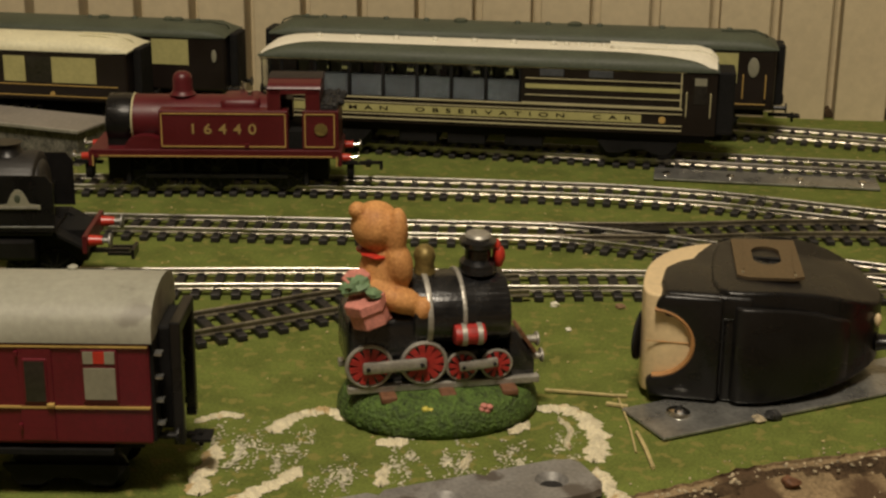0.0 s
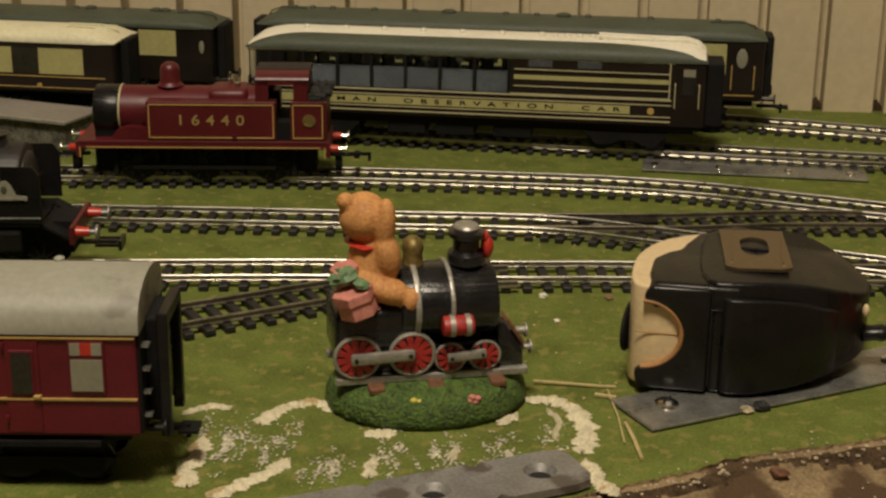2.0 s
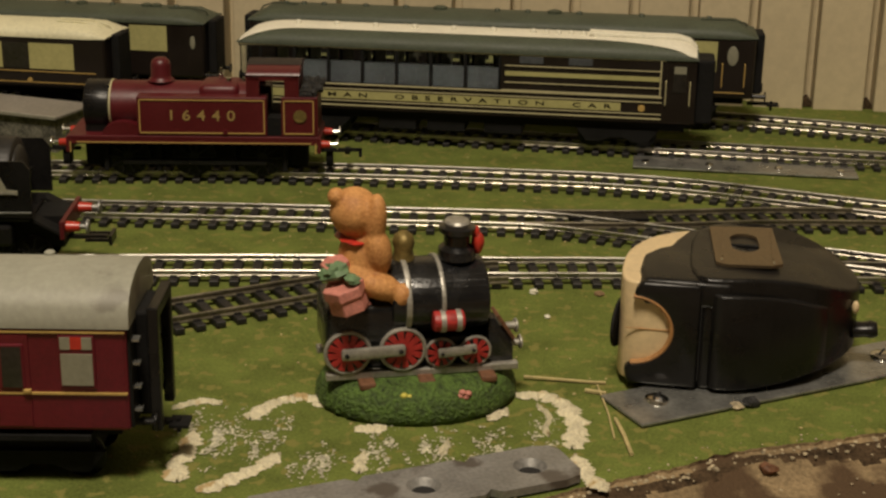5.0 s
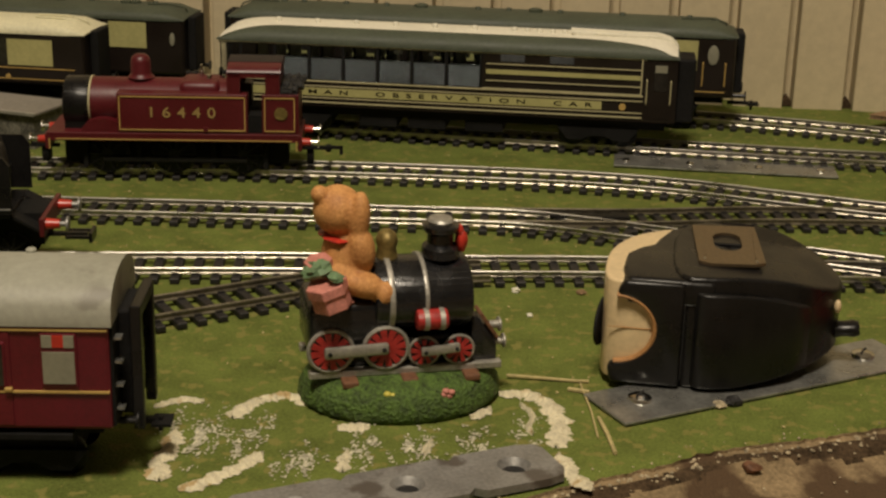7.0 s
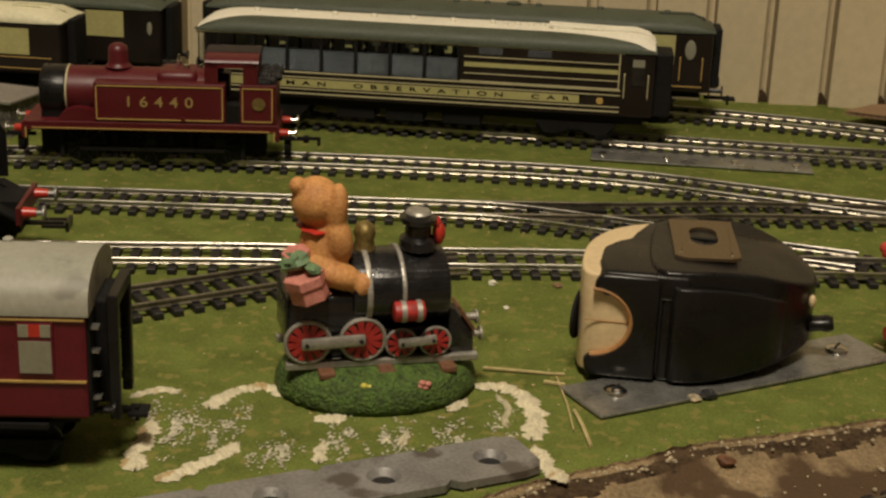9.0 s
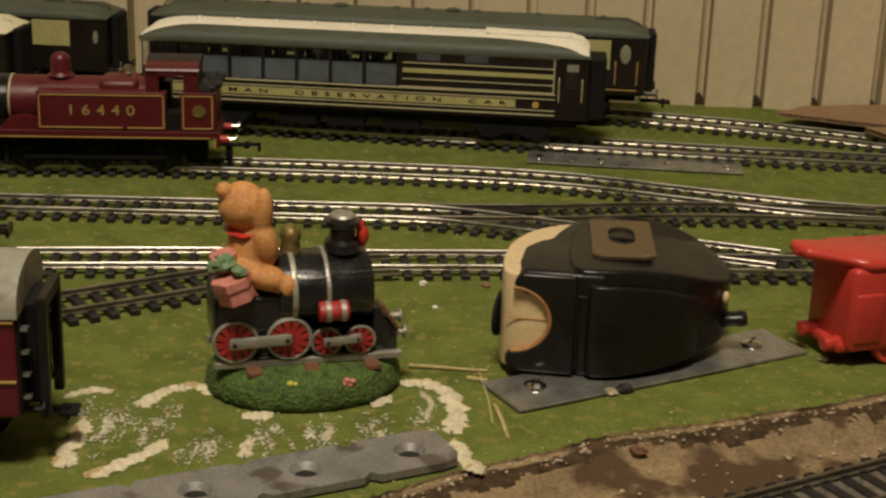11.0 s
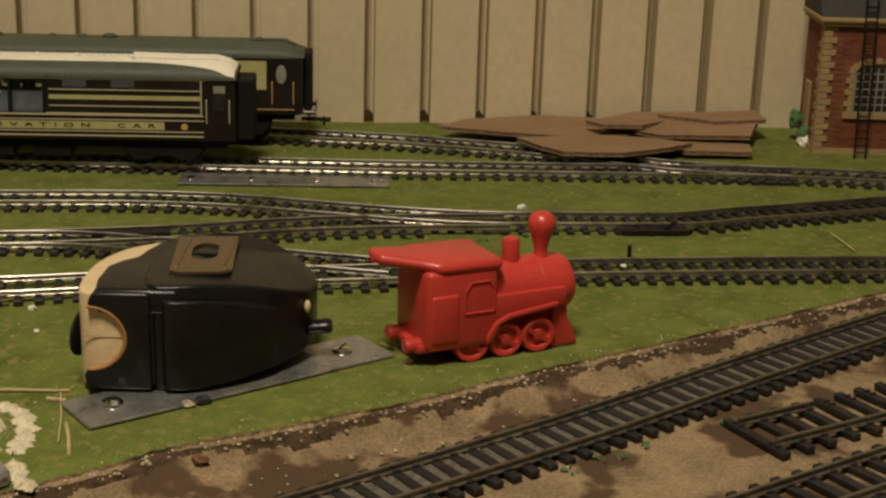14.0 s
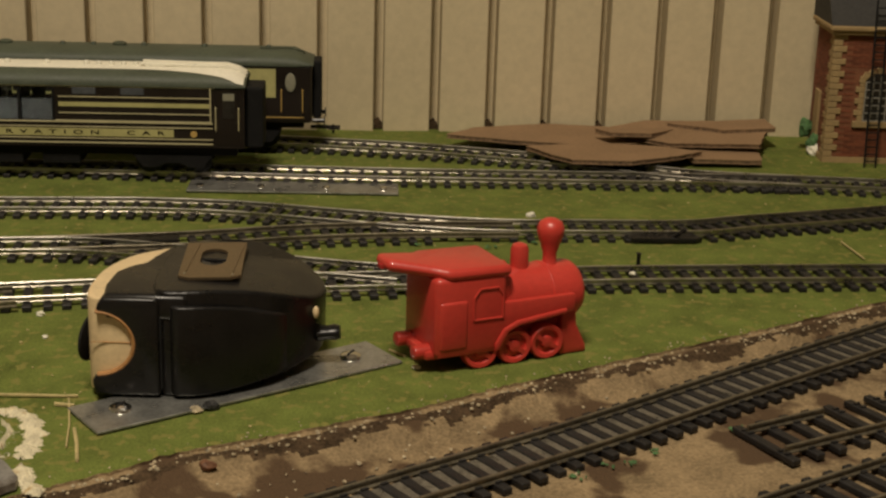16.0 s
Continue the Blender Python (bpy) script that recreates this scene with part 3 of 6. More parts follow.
part("crest", lathe([(0.0013, 0), (0.0013, 0.0008), (0, 0.0009)], 14, pose(0.2030, -W / 2 + 0.0001, 0.0256, 90)), "line_gold", t)
vents(t, [0.175, 0.205], 0.0553, "roof_cream", -0.003)
part("roof_pipe", wire([(0.214, -0.005, 0.0562), (0.228, -0.006, 0.0562), (0.236, -0.005, 0.0545), (0.2415, -0.004, 0.0505)], 0.0005), "roof_cream", t)
part("roof_pipe", wire([(0.214, 0.0, 0.0567), (0.231, 0.0, 0.0566), (0.240, 0.0, 0.0535), (0.2425, 0.0, 0.050)], 0.0005), "roof_cream", t)

# ---- observation car: open sides with glass, seats inside ----
L, zb, ze, zt = 0.2125, 0.0185, 0.0490, 0.0568
obs = thing("observation_car", "umber observation car with cream lettering band, green roof and white top", "railway coach", pose(-0.0624, 0.7050, 0, 0, 0, -0.8) @ Matrix.Diagonal((1.033, 1.0, 1.0, 1.0)), "railway coaches")
part("floor", box(0.004, L - 0.001, -W / 2 + 0.001, W / 2 - 0.001, zb, zb + 0.0015), "umber", obs)
for s, nm in ((-1, "side"), (1, "side")):
    y0, y1 = (s * W / 2, s * (W / 2 - 0.0012)) if s < 0 else (W / 2 - 0.0012, W / 2)
    part("lower_side", box(0.002, L, min(y0, y1), max(y0, y1), zb, 0.0312), "umber", obs)
    part("cornice", box(0.0, L, min(y0, y1), max(y0, y1), 0.0475, ze), "umber", obs)
    for k in range(8):
        x = 0.0105 + k * 0.0161
        part("pillar", box(x - 0.0007, x + 0.0007, min(y0, y1), max(y0, y1), 0.0312, 0.0475), "black_matt", obs)
    part("glass", box(0.004, 0.1235, (y0 + y1) / 2 - 0.0002, (y0 + y1) / 2 + 0.0002, 0.0312, 0.0475), "glass", obs).visible_shadow = False
    part("rear_side", box(0.1235, L, min(y0, y1), max(y0, y1), 0.0312, 0.0475), "umber", obs)
part("end_frame", box(0.0, 0.0015, -W / 2, W / 2, zb, 0.030), "umber", obs)
part("end_glass", box(0.0004, 0.0010, -W / 2 + 0.001, W / 2 - 0.001, 0.030, 0.0475), "glass", obs).visible_shadow = False
part("end_wall", box(L - 0.0015, L - 0.0001, -W / 2 + 0.0012, W / 2 - 0.0012, zb, ze), "black_matt", obs)
part("bulkhead", box(0.1235, 0.1245, -W / 2 + 0.0012, W / 2 - 0.0012, zb, ze), "umber", obs)
for k in range(7):
    x = 0.0185 + k * 0.0161
    part("seat", box(x - 0.0058, x + 0.0058, 0.001, 0.012, zb + 0.0015, 0.0300, 0.0012), "seat_blue", obs)
    part("seat_back", box(x - 0.0079, x + 0.0079, -0.0130, -0.0095, zb + 0.0015, 0.0412, 0.0004), "seat_blue", obs, "blue-grey moulded seat backs")
    part("curtain", box(x - 0.0070, x - 0.0018, 0.0135, 0.0142, 0.0312, 0.0475), "blind", obs)
    part("curtain", box(x + 0.0018, x + 0.0070, 0.0135, 0.0142, 0.0312, 0.0475), "blind", obs)
for k in (4, 5):
    x = 0.0185 + k * 0.0161
    part("table_lamp", lathe([(0.0006, 0), (0.0006, 0.006), (0.0022, 0.006), (0.0014, 0.0095), (0, 0.0095)], 12, pose(x, -0.004, 0.0375)), "roof_white", obs)
arc = [(W / 2 + 0.0007, ze - 0.0004)] + [(math.cos(math.pi * k / 16) * (W / 2 + 0.0007), ze + (zt - ze) * math.sin(math.pi * k / 16) ** 0.8) for k in range(17)] + [(-W / 2 - 0.0007, ze - 0.0004)]


def roof_shell(points, x0, x1, front, rear):
    bm = prism(points, x0, x1, axis="x")
    bmesh.ops.subdivide_edges(bm, edges=[e for e in bm.edges if abs(e.verts[0].co.x - e.verts[1].co.x) > 0.1], cuts=40)
    for v in bm.verts:
        u, w = min(1, max(0, v.co.x / front)), min(1, max(0, (L - v.co.x) / rear))
        k = min(math.sqrt(max(0, 1 - (1 - u) ** 2)) * 0.9 + 0.1, 0.35 + 0.65 * math.sqrt(max(0, 1 - (1 - w) ** 2)))
        v.co.z = ze + (v.co.z - ze) * k
    return bm


part("roof", roof_shell(arc, -0.001, L + 0.0005, 0.022, 0.012), "dark_green", obs, "dark green roof sides", smooth=True)


def white_top():
    """The painted crown: narrow along the car, widening to the eaves at both ends; a thin closed skin on the roof."""
    bm = bmesh.new()
    layers = []
    for lift_ in (0.00035, -0.0004):
        grid = []
        for i in range(61):
            x = 0.0005 + (L - 0.0008) * i / 60
            a_, b_ = max(0.0, 1 - x / 0.030), max(0.0, 1 - (L - x) / 0.050)
            edge_ = 0.98 - 0.40 * (1 - max(a_ ** 1.6, b_ ** 1.8 * 1.15 if b_ < 0.9 else 1.0))
            th = math.acos(max(0.0, min(0.995, edge_)))
            u, w = min(1, max(0, x / 0.022)), min(1, max(0, (L - x) / 0.012))
            k = min(math.sqrt(max(0, 1 - (1 - u) ** 2)) * 0.9 + 0.1, 0.35 + 0.65 * math.sqrt(max(0, 1 - (1 - w) ** 2)))
            row = []
            for n_ in range(17):
                q = th + (math.pi - 2 * th) * n_ / 16
                row.append(bm.verts.new((x, math.cos(q) * (W / 2 + 0.0007 + lift_), ze + ((zt - ze) * math.sin(q) ** 0.8) * k + lift_)))
            grid.append(row)
        layers.append(grid)
    for grid in layers:
        for r0, r1 in zip(grid, grid[1:]):
            for n_ in range(16):
                bm.faces.new((r0[n_], r0[n_ + 1], r1[n_ + 1], r1[n_]))
    top_, low_ = layers
    for n_ in (0, 16):
        for i in range(60):
            bm.faces.new((top_[i][n_], top_[i + 1][n_], low_[i + 1][n_], low_[i][n_]))
    for i in (0, 60):
        for n_ in range(16):
            bm.faces.new((top_[i][n_], top_[i][n_ + 1], low_[i][n_ + 1], low_[i][n_]))
    return bm


part("roof_top", white_top(), "roof_white", obs, "cream-white roof top", smooth=True)
vents(obs, [0.026 + 0.0185 * k for k in range(7)], zt + 0.0009, "roof_white", -0.004, 0.0015)
vents(obs, [0.143 + 0.0058 * k for k in range(4)], zt + 0.0007, "roof_white", -0.004, 0.0014)
for y in (-0.006, 0.002):
    part("roof_rib", wire([(0.163, y, zt + 0.0010), (0.190, y, zt + 0.0004), (0.203, y, zt + 0.0004), (0.2090, y, zt - 0.0012), (0.2122, y, ze + 0.003)], 0.0009), "roof_white", obs)
    part("roof_box", box(0.165, 0.1745, y - 0.001, y + 0.001, zt - 0.001, zt + 0.0009, 0.0003), "roof_white", obs)
    part("roof_slot", box(0.1775, 0.189, y + 0.003, y + 0.0042, zt - 0.001, zt + 0.0007), "dark_green", obs)
side_panel(obs, "eave_strip", 0.0005, 0.1985, 0.0481, 0.0490, "line", W, 0.0004)
side_panel(obs, "name_band", 0.006, 0.1790, 0.0237, 0.0275, "livery_cream", W, 0.0004, "pale yellow lettering band")
text_part("MAN  OBSERVATION  CAR", 0.0029, "umber", obs, pose(0.1085, -W / 2 - 0.00046, 0.0256), "dark lettering on the cream band", 2.03, 2.05)
for z, h in ((0.0308, 0.0006), (0.0227, 0.0004), (0.0205, 0.0006), (0.0284, 0.0004)):
    hline(obs, 0.003, 0.1975, z, W, "line", h)
side_panel(obs, "side_panel", 0.1255, 0.1960, 0.0384, 0.0405, "livery_cream", W, 0.0003)
for z in (0.0352, 0.0432):
    hline(obs, 0.1255, 0.1965, z, W, "line", 0.0004)
for x in (0.1965,):
    side_panel(obs, "lining", x - 0.0003, x + 0.0003, 0.0312, 0.0485, "line", W, 0.0006)
hline(obs, 0.1240, 0.1967, 0.0314, W, "line", 0.0005)
for x in (0.1375, 0.160):
    side_panel(obs, "small_window", x - 0.0055, x + 0.0055, 0.0443, 0.0480, "seat_blue", W, 0.0003, "small grey-blue ventilator window", 0.0003)
part("crest", lathe([(0.0016, 0), (0.0016, 0.0008), (0, 0.0009)], 16, pose(0.1885, -W / 2 + 0.0001, 0.0254, 90)), "line_gold", obs, "small gilt crest")
side_panel(obs, "door_leaf", 0.1995, 0.2105, 0.0205, 0.0475, "umber", W, 0.0003)
side_panel(obs, "door_window", 0.2022, 0.2080, 0.0335, 0.0462, "window_dark", W, 0.0006)
side_panel(obs, "door_blind", 0.2024, 0.2078, 0.0425, 0.0460, "frosted", W, 0.0008)
handrail(obs, 0.1990, 0.0270, 0.0390, W)
handrail(obs, 0.2098, 0.0270, 0.0390, W)
part("gangway", box(L, L + 0.0085, -0.0105, 0.0105, zb - 0.001, ze - 0.001, 0.001), "black_matt", obs, "black corridor connection")
part("underframe", box(0.006, L - 0.004, -W * 0.40, W * 0.40, zb - 0.0045, zb, 0.0005), "black_matt", obs)
for u in (0.034, 0.178):
    part("bogie", box(u - 0.016, u + 0.016, -0.0125, 0.0125, 0.0085, zb - 0.0035, 0.0008), "black_matt", obs)
    for s in (-1, 1):
        for d in (-1, 1):
            part("wheel", wheel_bm(0.0062, y=s * 0.0085), "black", obs, m=pose(u + d * 0.0115, 0, 0.0045 + 0.0062), smooth=True)
        part("side_frame", prism([(u - 0.019, 0.0140), (u - 0.014, 0.0078), (u - 0.008, 0.0078), (u - 0.003, 0.0100), (u + 0.003, 0.0100), (u + 0.008, 0.0078), (u + 0.014, 0.0078), (u + 0.019, 0.0140)],
                                 s * 0.0133 - 0.0008, s * 0.0133 + 0.0008, axis="y"), "black_matt", obs)
for x in (0.075, 0.098, 0.125):
    part("battery_box", box(x - 0.009, x + 0.009, -0.0135, 0.0135, 0.0085, zb - 0.004, 0.0008), "black_matt", obs)

# maroon coach in the foreground
W2, Lm = 0.0340, 0.20
mz, me_, mt_ = 0.0180, 0.0505, 0.0628
mar = coach("passenger_coach", "maroon passenger coach with light grey roof and gold lining", pose(-0.0018, 0.3436, 0, 0, 0, 7.2) @ Matrix.Diagonal((0.873, 1.0, 0.89, 1.0)) @ pose(-Lm, 0, 0), Lm, W2, mz, me_, mt_, "maroon", "roof_grey", 0.0, wheel_z=0.0)
hline(mar, 0, Lm - 0.0005, 0.0488, W2, "line_gold", 0.0005)
hline(mar, 0, Lm - 0.0005, 0.0300, W2, "line_gold", 0.0006)
for xr, w in ((0.0192, 0.0092), (0.0740, 0.0140), (0.0980, 0.0140)):
    x0 = Lm - xr
    side_panel(mar, "window_frame", x0 - 0.0007, x0 + w + 0.0007, 0.0316, 0.0480, "maroon", W2, 0.0006, "", 0.0003)
    side_panel(mar, "window", x0, x0 + w, 0.0328, 0.0424, "frosted", W2, 0.0009, "frosted pale window pane")
    side_panel(mar, "ventilator", x0, x0 + w * 0.32, 0.0438, 0.0474, "frosted", W2, 0.0009)
    side_panel(mar, "ventilator", x0 + w * 0.68, x0 + w, 0.0438, 0.0474, "frosted", W2, 0.0009)
    side_panel(mar, "ventilator_bar", x0 + w * 0.32, x0 + w * 0.68, 0.0438, 0.0474, "red_part", W2, 0.0008)
for xd in (0.0335, 0.0525):
    x0 = Lm - xd
    side_panel(mar, "door_leaf", x0 - 0.0050, x0 + 0.0050, 0.0195, 0.0482, "maroon", W2, 0.0004, "", 0.0002)
    side_panel(mar, "door_window_frame", x0 - 0.0037, x0 + 0.0037, 0.0312, 0.0452, "maroon", W2, 0.0008, "", 0.0005)
    side_panel(mar, "door_window", x0 - 0.0029, x0 + 0.0029, 0.0320, 0.0444, "window_dark", W2, 0.0010)
    part("door_handle", box(x0 + 0.0030, x0 + 0.0052, -W2 / 2 - 0.0014, -W2 / 2, 0.0304, 0.0314, 0.0002), "line_gold", mar)
    for z in (0.0235, 0.0460):
        part("hinge", box(x0 - 0.0056, x0 - 0.0046, -W2 / 2 - 0.0012, -W2 / 2, z, z + 0.0014), "maroon", mar)
for k in range(4):
    part("end_step", box(Lm + 0.0002, Lm + 0.0030, -0.0150, -0.0120, 0.0235 + k * 0.0072, 0.0242 + k * 0.0072), "zinc", mar, "small metal end step")
part("end_wall", box(Lm - 0.0002, Lm + 0.0008, -W2 / 2 + 0.0008, W2 / 2 - 0.0008, mz + 0.001, me_ + 0.002), "black_matt", mar, "black coach end")
bm = box(Lm + 0.0045, Lm + 0.0078, -0.0108, -0.0078, mz - 0.003, me_, 0.0005)
box(Lm + 0.0045, Lm + 0.0078, 0.0078, 0.0108, mz - 0.003, me_, 0.0005, bm=bm)
box(Lm + 0.0045, Lm + 0.0078, -0.0108, 0.0108, me_ - 0.001, me_ + 0.0030, 0.0005, bm=bm)
part("gangway_frame", bm, "black", mar)
for u in (0.10, 0.13):
    part("battery_box", box(u - 0.010, u + 0.010, -0.0135, 0.0135, 0.0060, mz - 0.003, 0.0008), "black_matt", mar)
part("step_board", box(Lm - 0.052, Lm - 0.012, -W2 / 2 - 0.0004, -W2 / 2 + 0.004, mz - 0.0030, mz - 0.0014), "black_matt", mar)
for x, y in ((0.145, -0.004), (0.110, 0.003), (0.172, 0.008)):
    part("roof_vent", lathe([(0.0016, -0.001), (0.0016, 0.0004), (0.001, 0.0008), (0, 0.0009)], 12, pose(x, y, mt_ - 0.0001)), "roof_grey", mar, smooth=True)

# ---- tank engine ----
jin = thing("tank_engine", "maroon six-wheel model tank engine with gold lining", "locomotive", pose(-0.0652, 0.6197, 0.0038, 0, 0, 8.3) @ Matrix.Diagonal((0.957, 1.0, 0.905, 1.0)))
part("footplate", box(-0.056, 0.058, -0.0165, 0.0165, 0.0195, 0.0212, 0.0003), "crimson", jin)
for s in (-1, 1):
    part("valance", box(-0.0555, 0.0575, s * 0.0158 - 0.0008, s * 0.0158 + 0.0008, 0.0172, 0.0195), "crimson", jin)
    part("side_tank", box(-0.0242, 0.0345, s * 0.0118 - 0.0045, s * 0.0118 + 0.0045, 0.0212, 0.0405, 0.0006), "crimson", jin)
    part("bunker_side", box(0.0410, 0.0565, s * 0.0155 - 0.0008, s * 0.0155 + 0.0008, 0.0212, 0.0405, 0.0003), "crimson", jin)
    part("cab_pillar", box(0.0262, 0.0312, s * 0.0148 - 0.0008, s * 0.0148 + 0.0008, 0.0405, 0.0512), "crimson", jin)
    part("cab_pillar", box(0.0425, 0.0485, s * 0.0148 - 0.0008, s * 0.0148 + 0.0008, 0.0405, 0.0512), "crimson", jin)
    part("cab_side_top", box(0.0262, 0.0485, s * 0.0148 - 0.0008, s * 0.0148 + 0.0008, 0.0485, 0.0512), "crimson", jin)
    part("splasher", prism([(-0.039 + 0.0095 * math.cos(math.pi * k / 10) + 0.008, 0.0212 + 0.0065 * math.sin(math.pi * k / 10)) for k in range(11)], s * 0.0125 - 0.003, s * 0.0125 + 0.003, axis="y"), "crimson", jin, smooth=True)
part("bunker", box(0.0485, 0.0575, -0.0155, 0.0155, 0.0212, 0.0405, 0.0004), "crimson", jin)
part("cab_front", box(0.0252, 0.0270, -0.0155, 0.0155, 0.0212, 0.0512), "crimson", jin)
part("cab_back", box(0.0475, 0.0490, -0.0155, 0.0155, 0.0405, 0.0512), "crimson", jin)
part("cab_floor", box(0.030, 0.046, -0.0150, 0.0150, 0.0213, 0.0300), "black_matt", jin)
rf = [(0.0160, 0.0512)] + [(0.0160 * math.cos(math.pi * k / 12), 0.0513 + 0.0036 * math.sin(math.pi * k / 12)) for k in range(1, 12)] + [(-0.0160, 0.0512)]
part("cab_roof", prism(rf, 0.0255, 0.0495, axis="x"), "crimson", jin, "maroon arched cab roof", smooth=True)
crown = [(y_ * 1.002, z_ + 0.0002) for y_, z_ in rf[4:-4]]
crown = crown + [(crown[-1][0], crown[-1][1] - 0.0008), (crown[0][0], crown[0][1] - 0.0008)]
part("roof_crown", prism(crown, 0.0252, 0.0498, axis="x"), "cab_roof_mat", jin, "dark worn crown of the cab roof", smooth=True)
part("boiler", tube((-0.0375, 0, 0.0328), (0.0255, 0, 0.0328), 0.0116, seg=36), "crimson", jin, smooth=True)
bm = tube((-0.0495, 0, 0.0326), (-0.0375, 0, 0.0326), 0.0122, seg=36, bevel=0.0012)
box(-0.0490, -0.0380, -0.0095, 0.0095, 0.0212, 0.030, bm=bm)
part("smokebox", bm, "black", jin, "black smokebox", smooth=True)
part("boiler_band", tube((-0.0378, 0, 0.0327), (-0.0370, 0, 0.0327), 0.0123, seg=36), "line", jin, smooth=True)
for x in (-0.018, -0.002):
    part("boiler_band", tube((x - 0.0004, 0, 0.0328), (x + 0.0004, 0, 0.0328), 0.0118, seg=36), "crimson", jin, smooth=True)
part("dome", lathe([(0.0062, 0.0), (0.0050, 0.0012), (0.0046, 0.0024), (0.0046, 0.0075), (0.0040, 0.0097), (0.0024, 0.0110), (0, 0.0113)], 24, pose(-0.0152, 0, 0.0448)), "crimson", jin, smooth=True)
part("firebox", box(0.0030, 0.0215, -0.0105, 0.0105, 0.0290, 0.0448, 0.0030, 3), "crimson", jin, smooth=True)
bm = lathe([(0.0012, 0), (0.0012, 0.003), (0.0006, 0.0032), (0.0006, 0.0062), (0, 0.0064)], 12, pose(0.0120, 0.003, 0.0443))
lathe([(0.0014, 0), (0.0014, 0.0026), (0, 0.0028)], 12, pose(0.0160, -0.003, 0.0443), bm=bm)
part("safety_valve", bm, "chrome", jin, smooth=True)
bm = box(0.0492, 0.0570, -0.0145, 0.0145, 0.0380, 0.0435)
for k in range(90):
    blob((rng.uniform(0.0485, 0.0590), rng.uniform(-0.0145, 0.0145), rng.uniform(0.0415, 0.0440)), [rng.uniform(0.0008, 0.0015)] * 3, 6, 0.4, k, bm=bm)
part("coal", bm, "coal", jin, "heap of black coal")
y = -0.0167


def frame_line(x0, x1, z0, z1, h=0.0005):
    for a, b, c, d in ((x0, x1, z0, z0 + h), (x0, x1, z1 - h, z1), (x0, x0 + h, z0, z1), (x1 - h, x1, z0, z1)):
        part("lining", box(a, b, y, y + 0.0006, c, d), "line_gold", jin)


frame_line(-0.0232, 0.0335, 0.0226, 0.0392)
frame_line(0.0420, 0.0558, 0.0226, 0.0392)
part("lining", box(-0.052, 0.0545, -0.0169, -0.0162, 0.0178, 0.0183), "line_gold", jin)
for x in (-0.0548, 0.0565):
    part("lining", box(x - 0.0003, x + 0.0003, -0.0169, -0.0162, 0.0130, 0.0182), "line_gold", jin)
text_part("16440", 0.0070, "number_gold", jin, pose(0.0048, -0.01645, 0.0312), "dull gold running number", 1.12, 1.72)
part("crest", lathe([(0.0030, 0), (0.0030, 0.0006), (0, 0.0007)], 20, pose(0.0495, -0.0163, 0.0315, 90)), "gold", jin, "round dull gilt crest")
for x, s in ((-0.056, -1), (0.058, 1)):
    part("buffer_beam", box(x - 0.0008, x + 0.0008, -0.0165, 0.0165, 0.0130, 0.0205, 0.0002), "crimson", jin)
    for q in (-1, 1):
        part("buffer_shank", tube((x, q * 0.0118, 0.0165), (x + s * 0.0048, q * 0.0118, 0.0165), 0.0021, 0.0017, 16), "red_part", jin, smooth=True)
        bm = tube((x + s * 0.0048, q * 0.0118, 0.0165), (x + s * 0.0078, q * 0.0118, 0.0165), 0.0011, seg=12)
        tube((x + s * 0.0078, q * 0.0118, 0.0165), (x + s * 0.0086, q * 0.0118, 0.0165), 0.0027, seg=18, bevel=0.0002, bm=bm)
        part("buffer_head", bm, "chrome", jin, smooth=True)
    bm = box(x - 0.002, x + s * 0.012 + 0.002, -0.0010, 0.0010, 0.0095, 0.0110) if s > 0 else box(x - 0.014, x + 0.002, -0.0010, 0.0010, 0.0095, 0.0110)
    box(x + s * 0.0125 - 0.0012, x + s * 0.0125 + 0.0012, -0.0045, 0.0045, 0.0095, 0.0110, bm=bm)
    box(x + s * 0.0095 - 0.0095, x + s * 0.0095 + 0.0095, -0.0055, -0.0043, 0.0112, 0.0128, bm=bm)
    box(x + s * 0.0185 - 0.0008, x + s * 0.0185 + 0.0008, -0.0055, -0.0043, 0.0085, 0.0128, bm=bm)
    box(x + s * 0.004 - 0.0015, x + s * 0.004 + 0.0015, -0.004, 0.004, 0.0030, 0.0110, bm=bm)
    part("coupling", bm, "black_matt", jin, "black coupling hook")
part("chassis", box(-0.050, 0.052, -0.0070, 0.0070, 0.0040, 0.0195), "black_matt", jin)
for x in (-0.0302, 0.0, 0.0315):
    for s in (-1, 1):
        wl = part("wheel", wheel_bm(0.0094, y=s * 0.0085), "black", jin, m=pose(x, 0, 0.0094), smooth=True)
        for k in range(10):
            a = math.pi * 2 * k / 10
            part("spoke", tube((0.0022 * math.cos(a), s * 0.0102, 0.0022 * math.sin(a)), (0.0085 * math.cos(a), s * 0.0102, 0.0085 * math.sin(a)), 0.0006, seg=6), "black", wl)
for s in (-1, 1):
    part("coupling_rod", box(-0.032, 0.0335, s * 0.0115 - 0.0005, s * 0.0115 + 0.0005, 0.0058, 0.0076), "black", jin)
for x in (-0.040, -0.016, 0.018, 0.042):
    part("brake_gear", box(x - 0.001, x + 0.001, -0.0110, 0.0110, 0.0025, 0.0150), "black_matt", jin)
part("tank_step", box(0.0146, 0.0166, -0.0172, -0.0164, 0.0225, 0.0245), "crimson", jin)

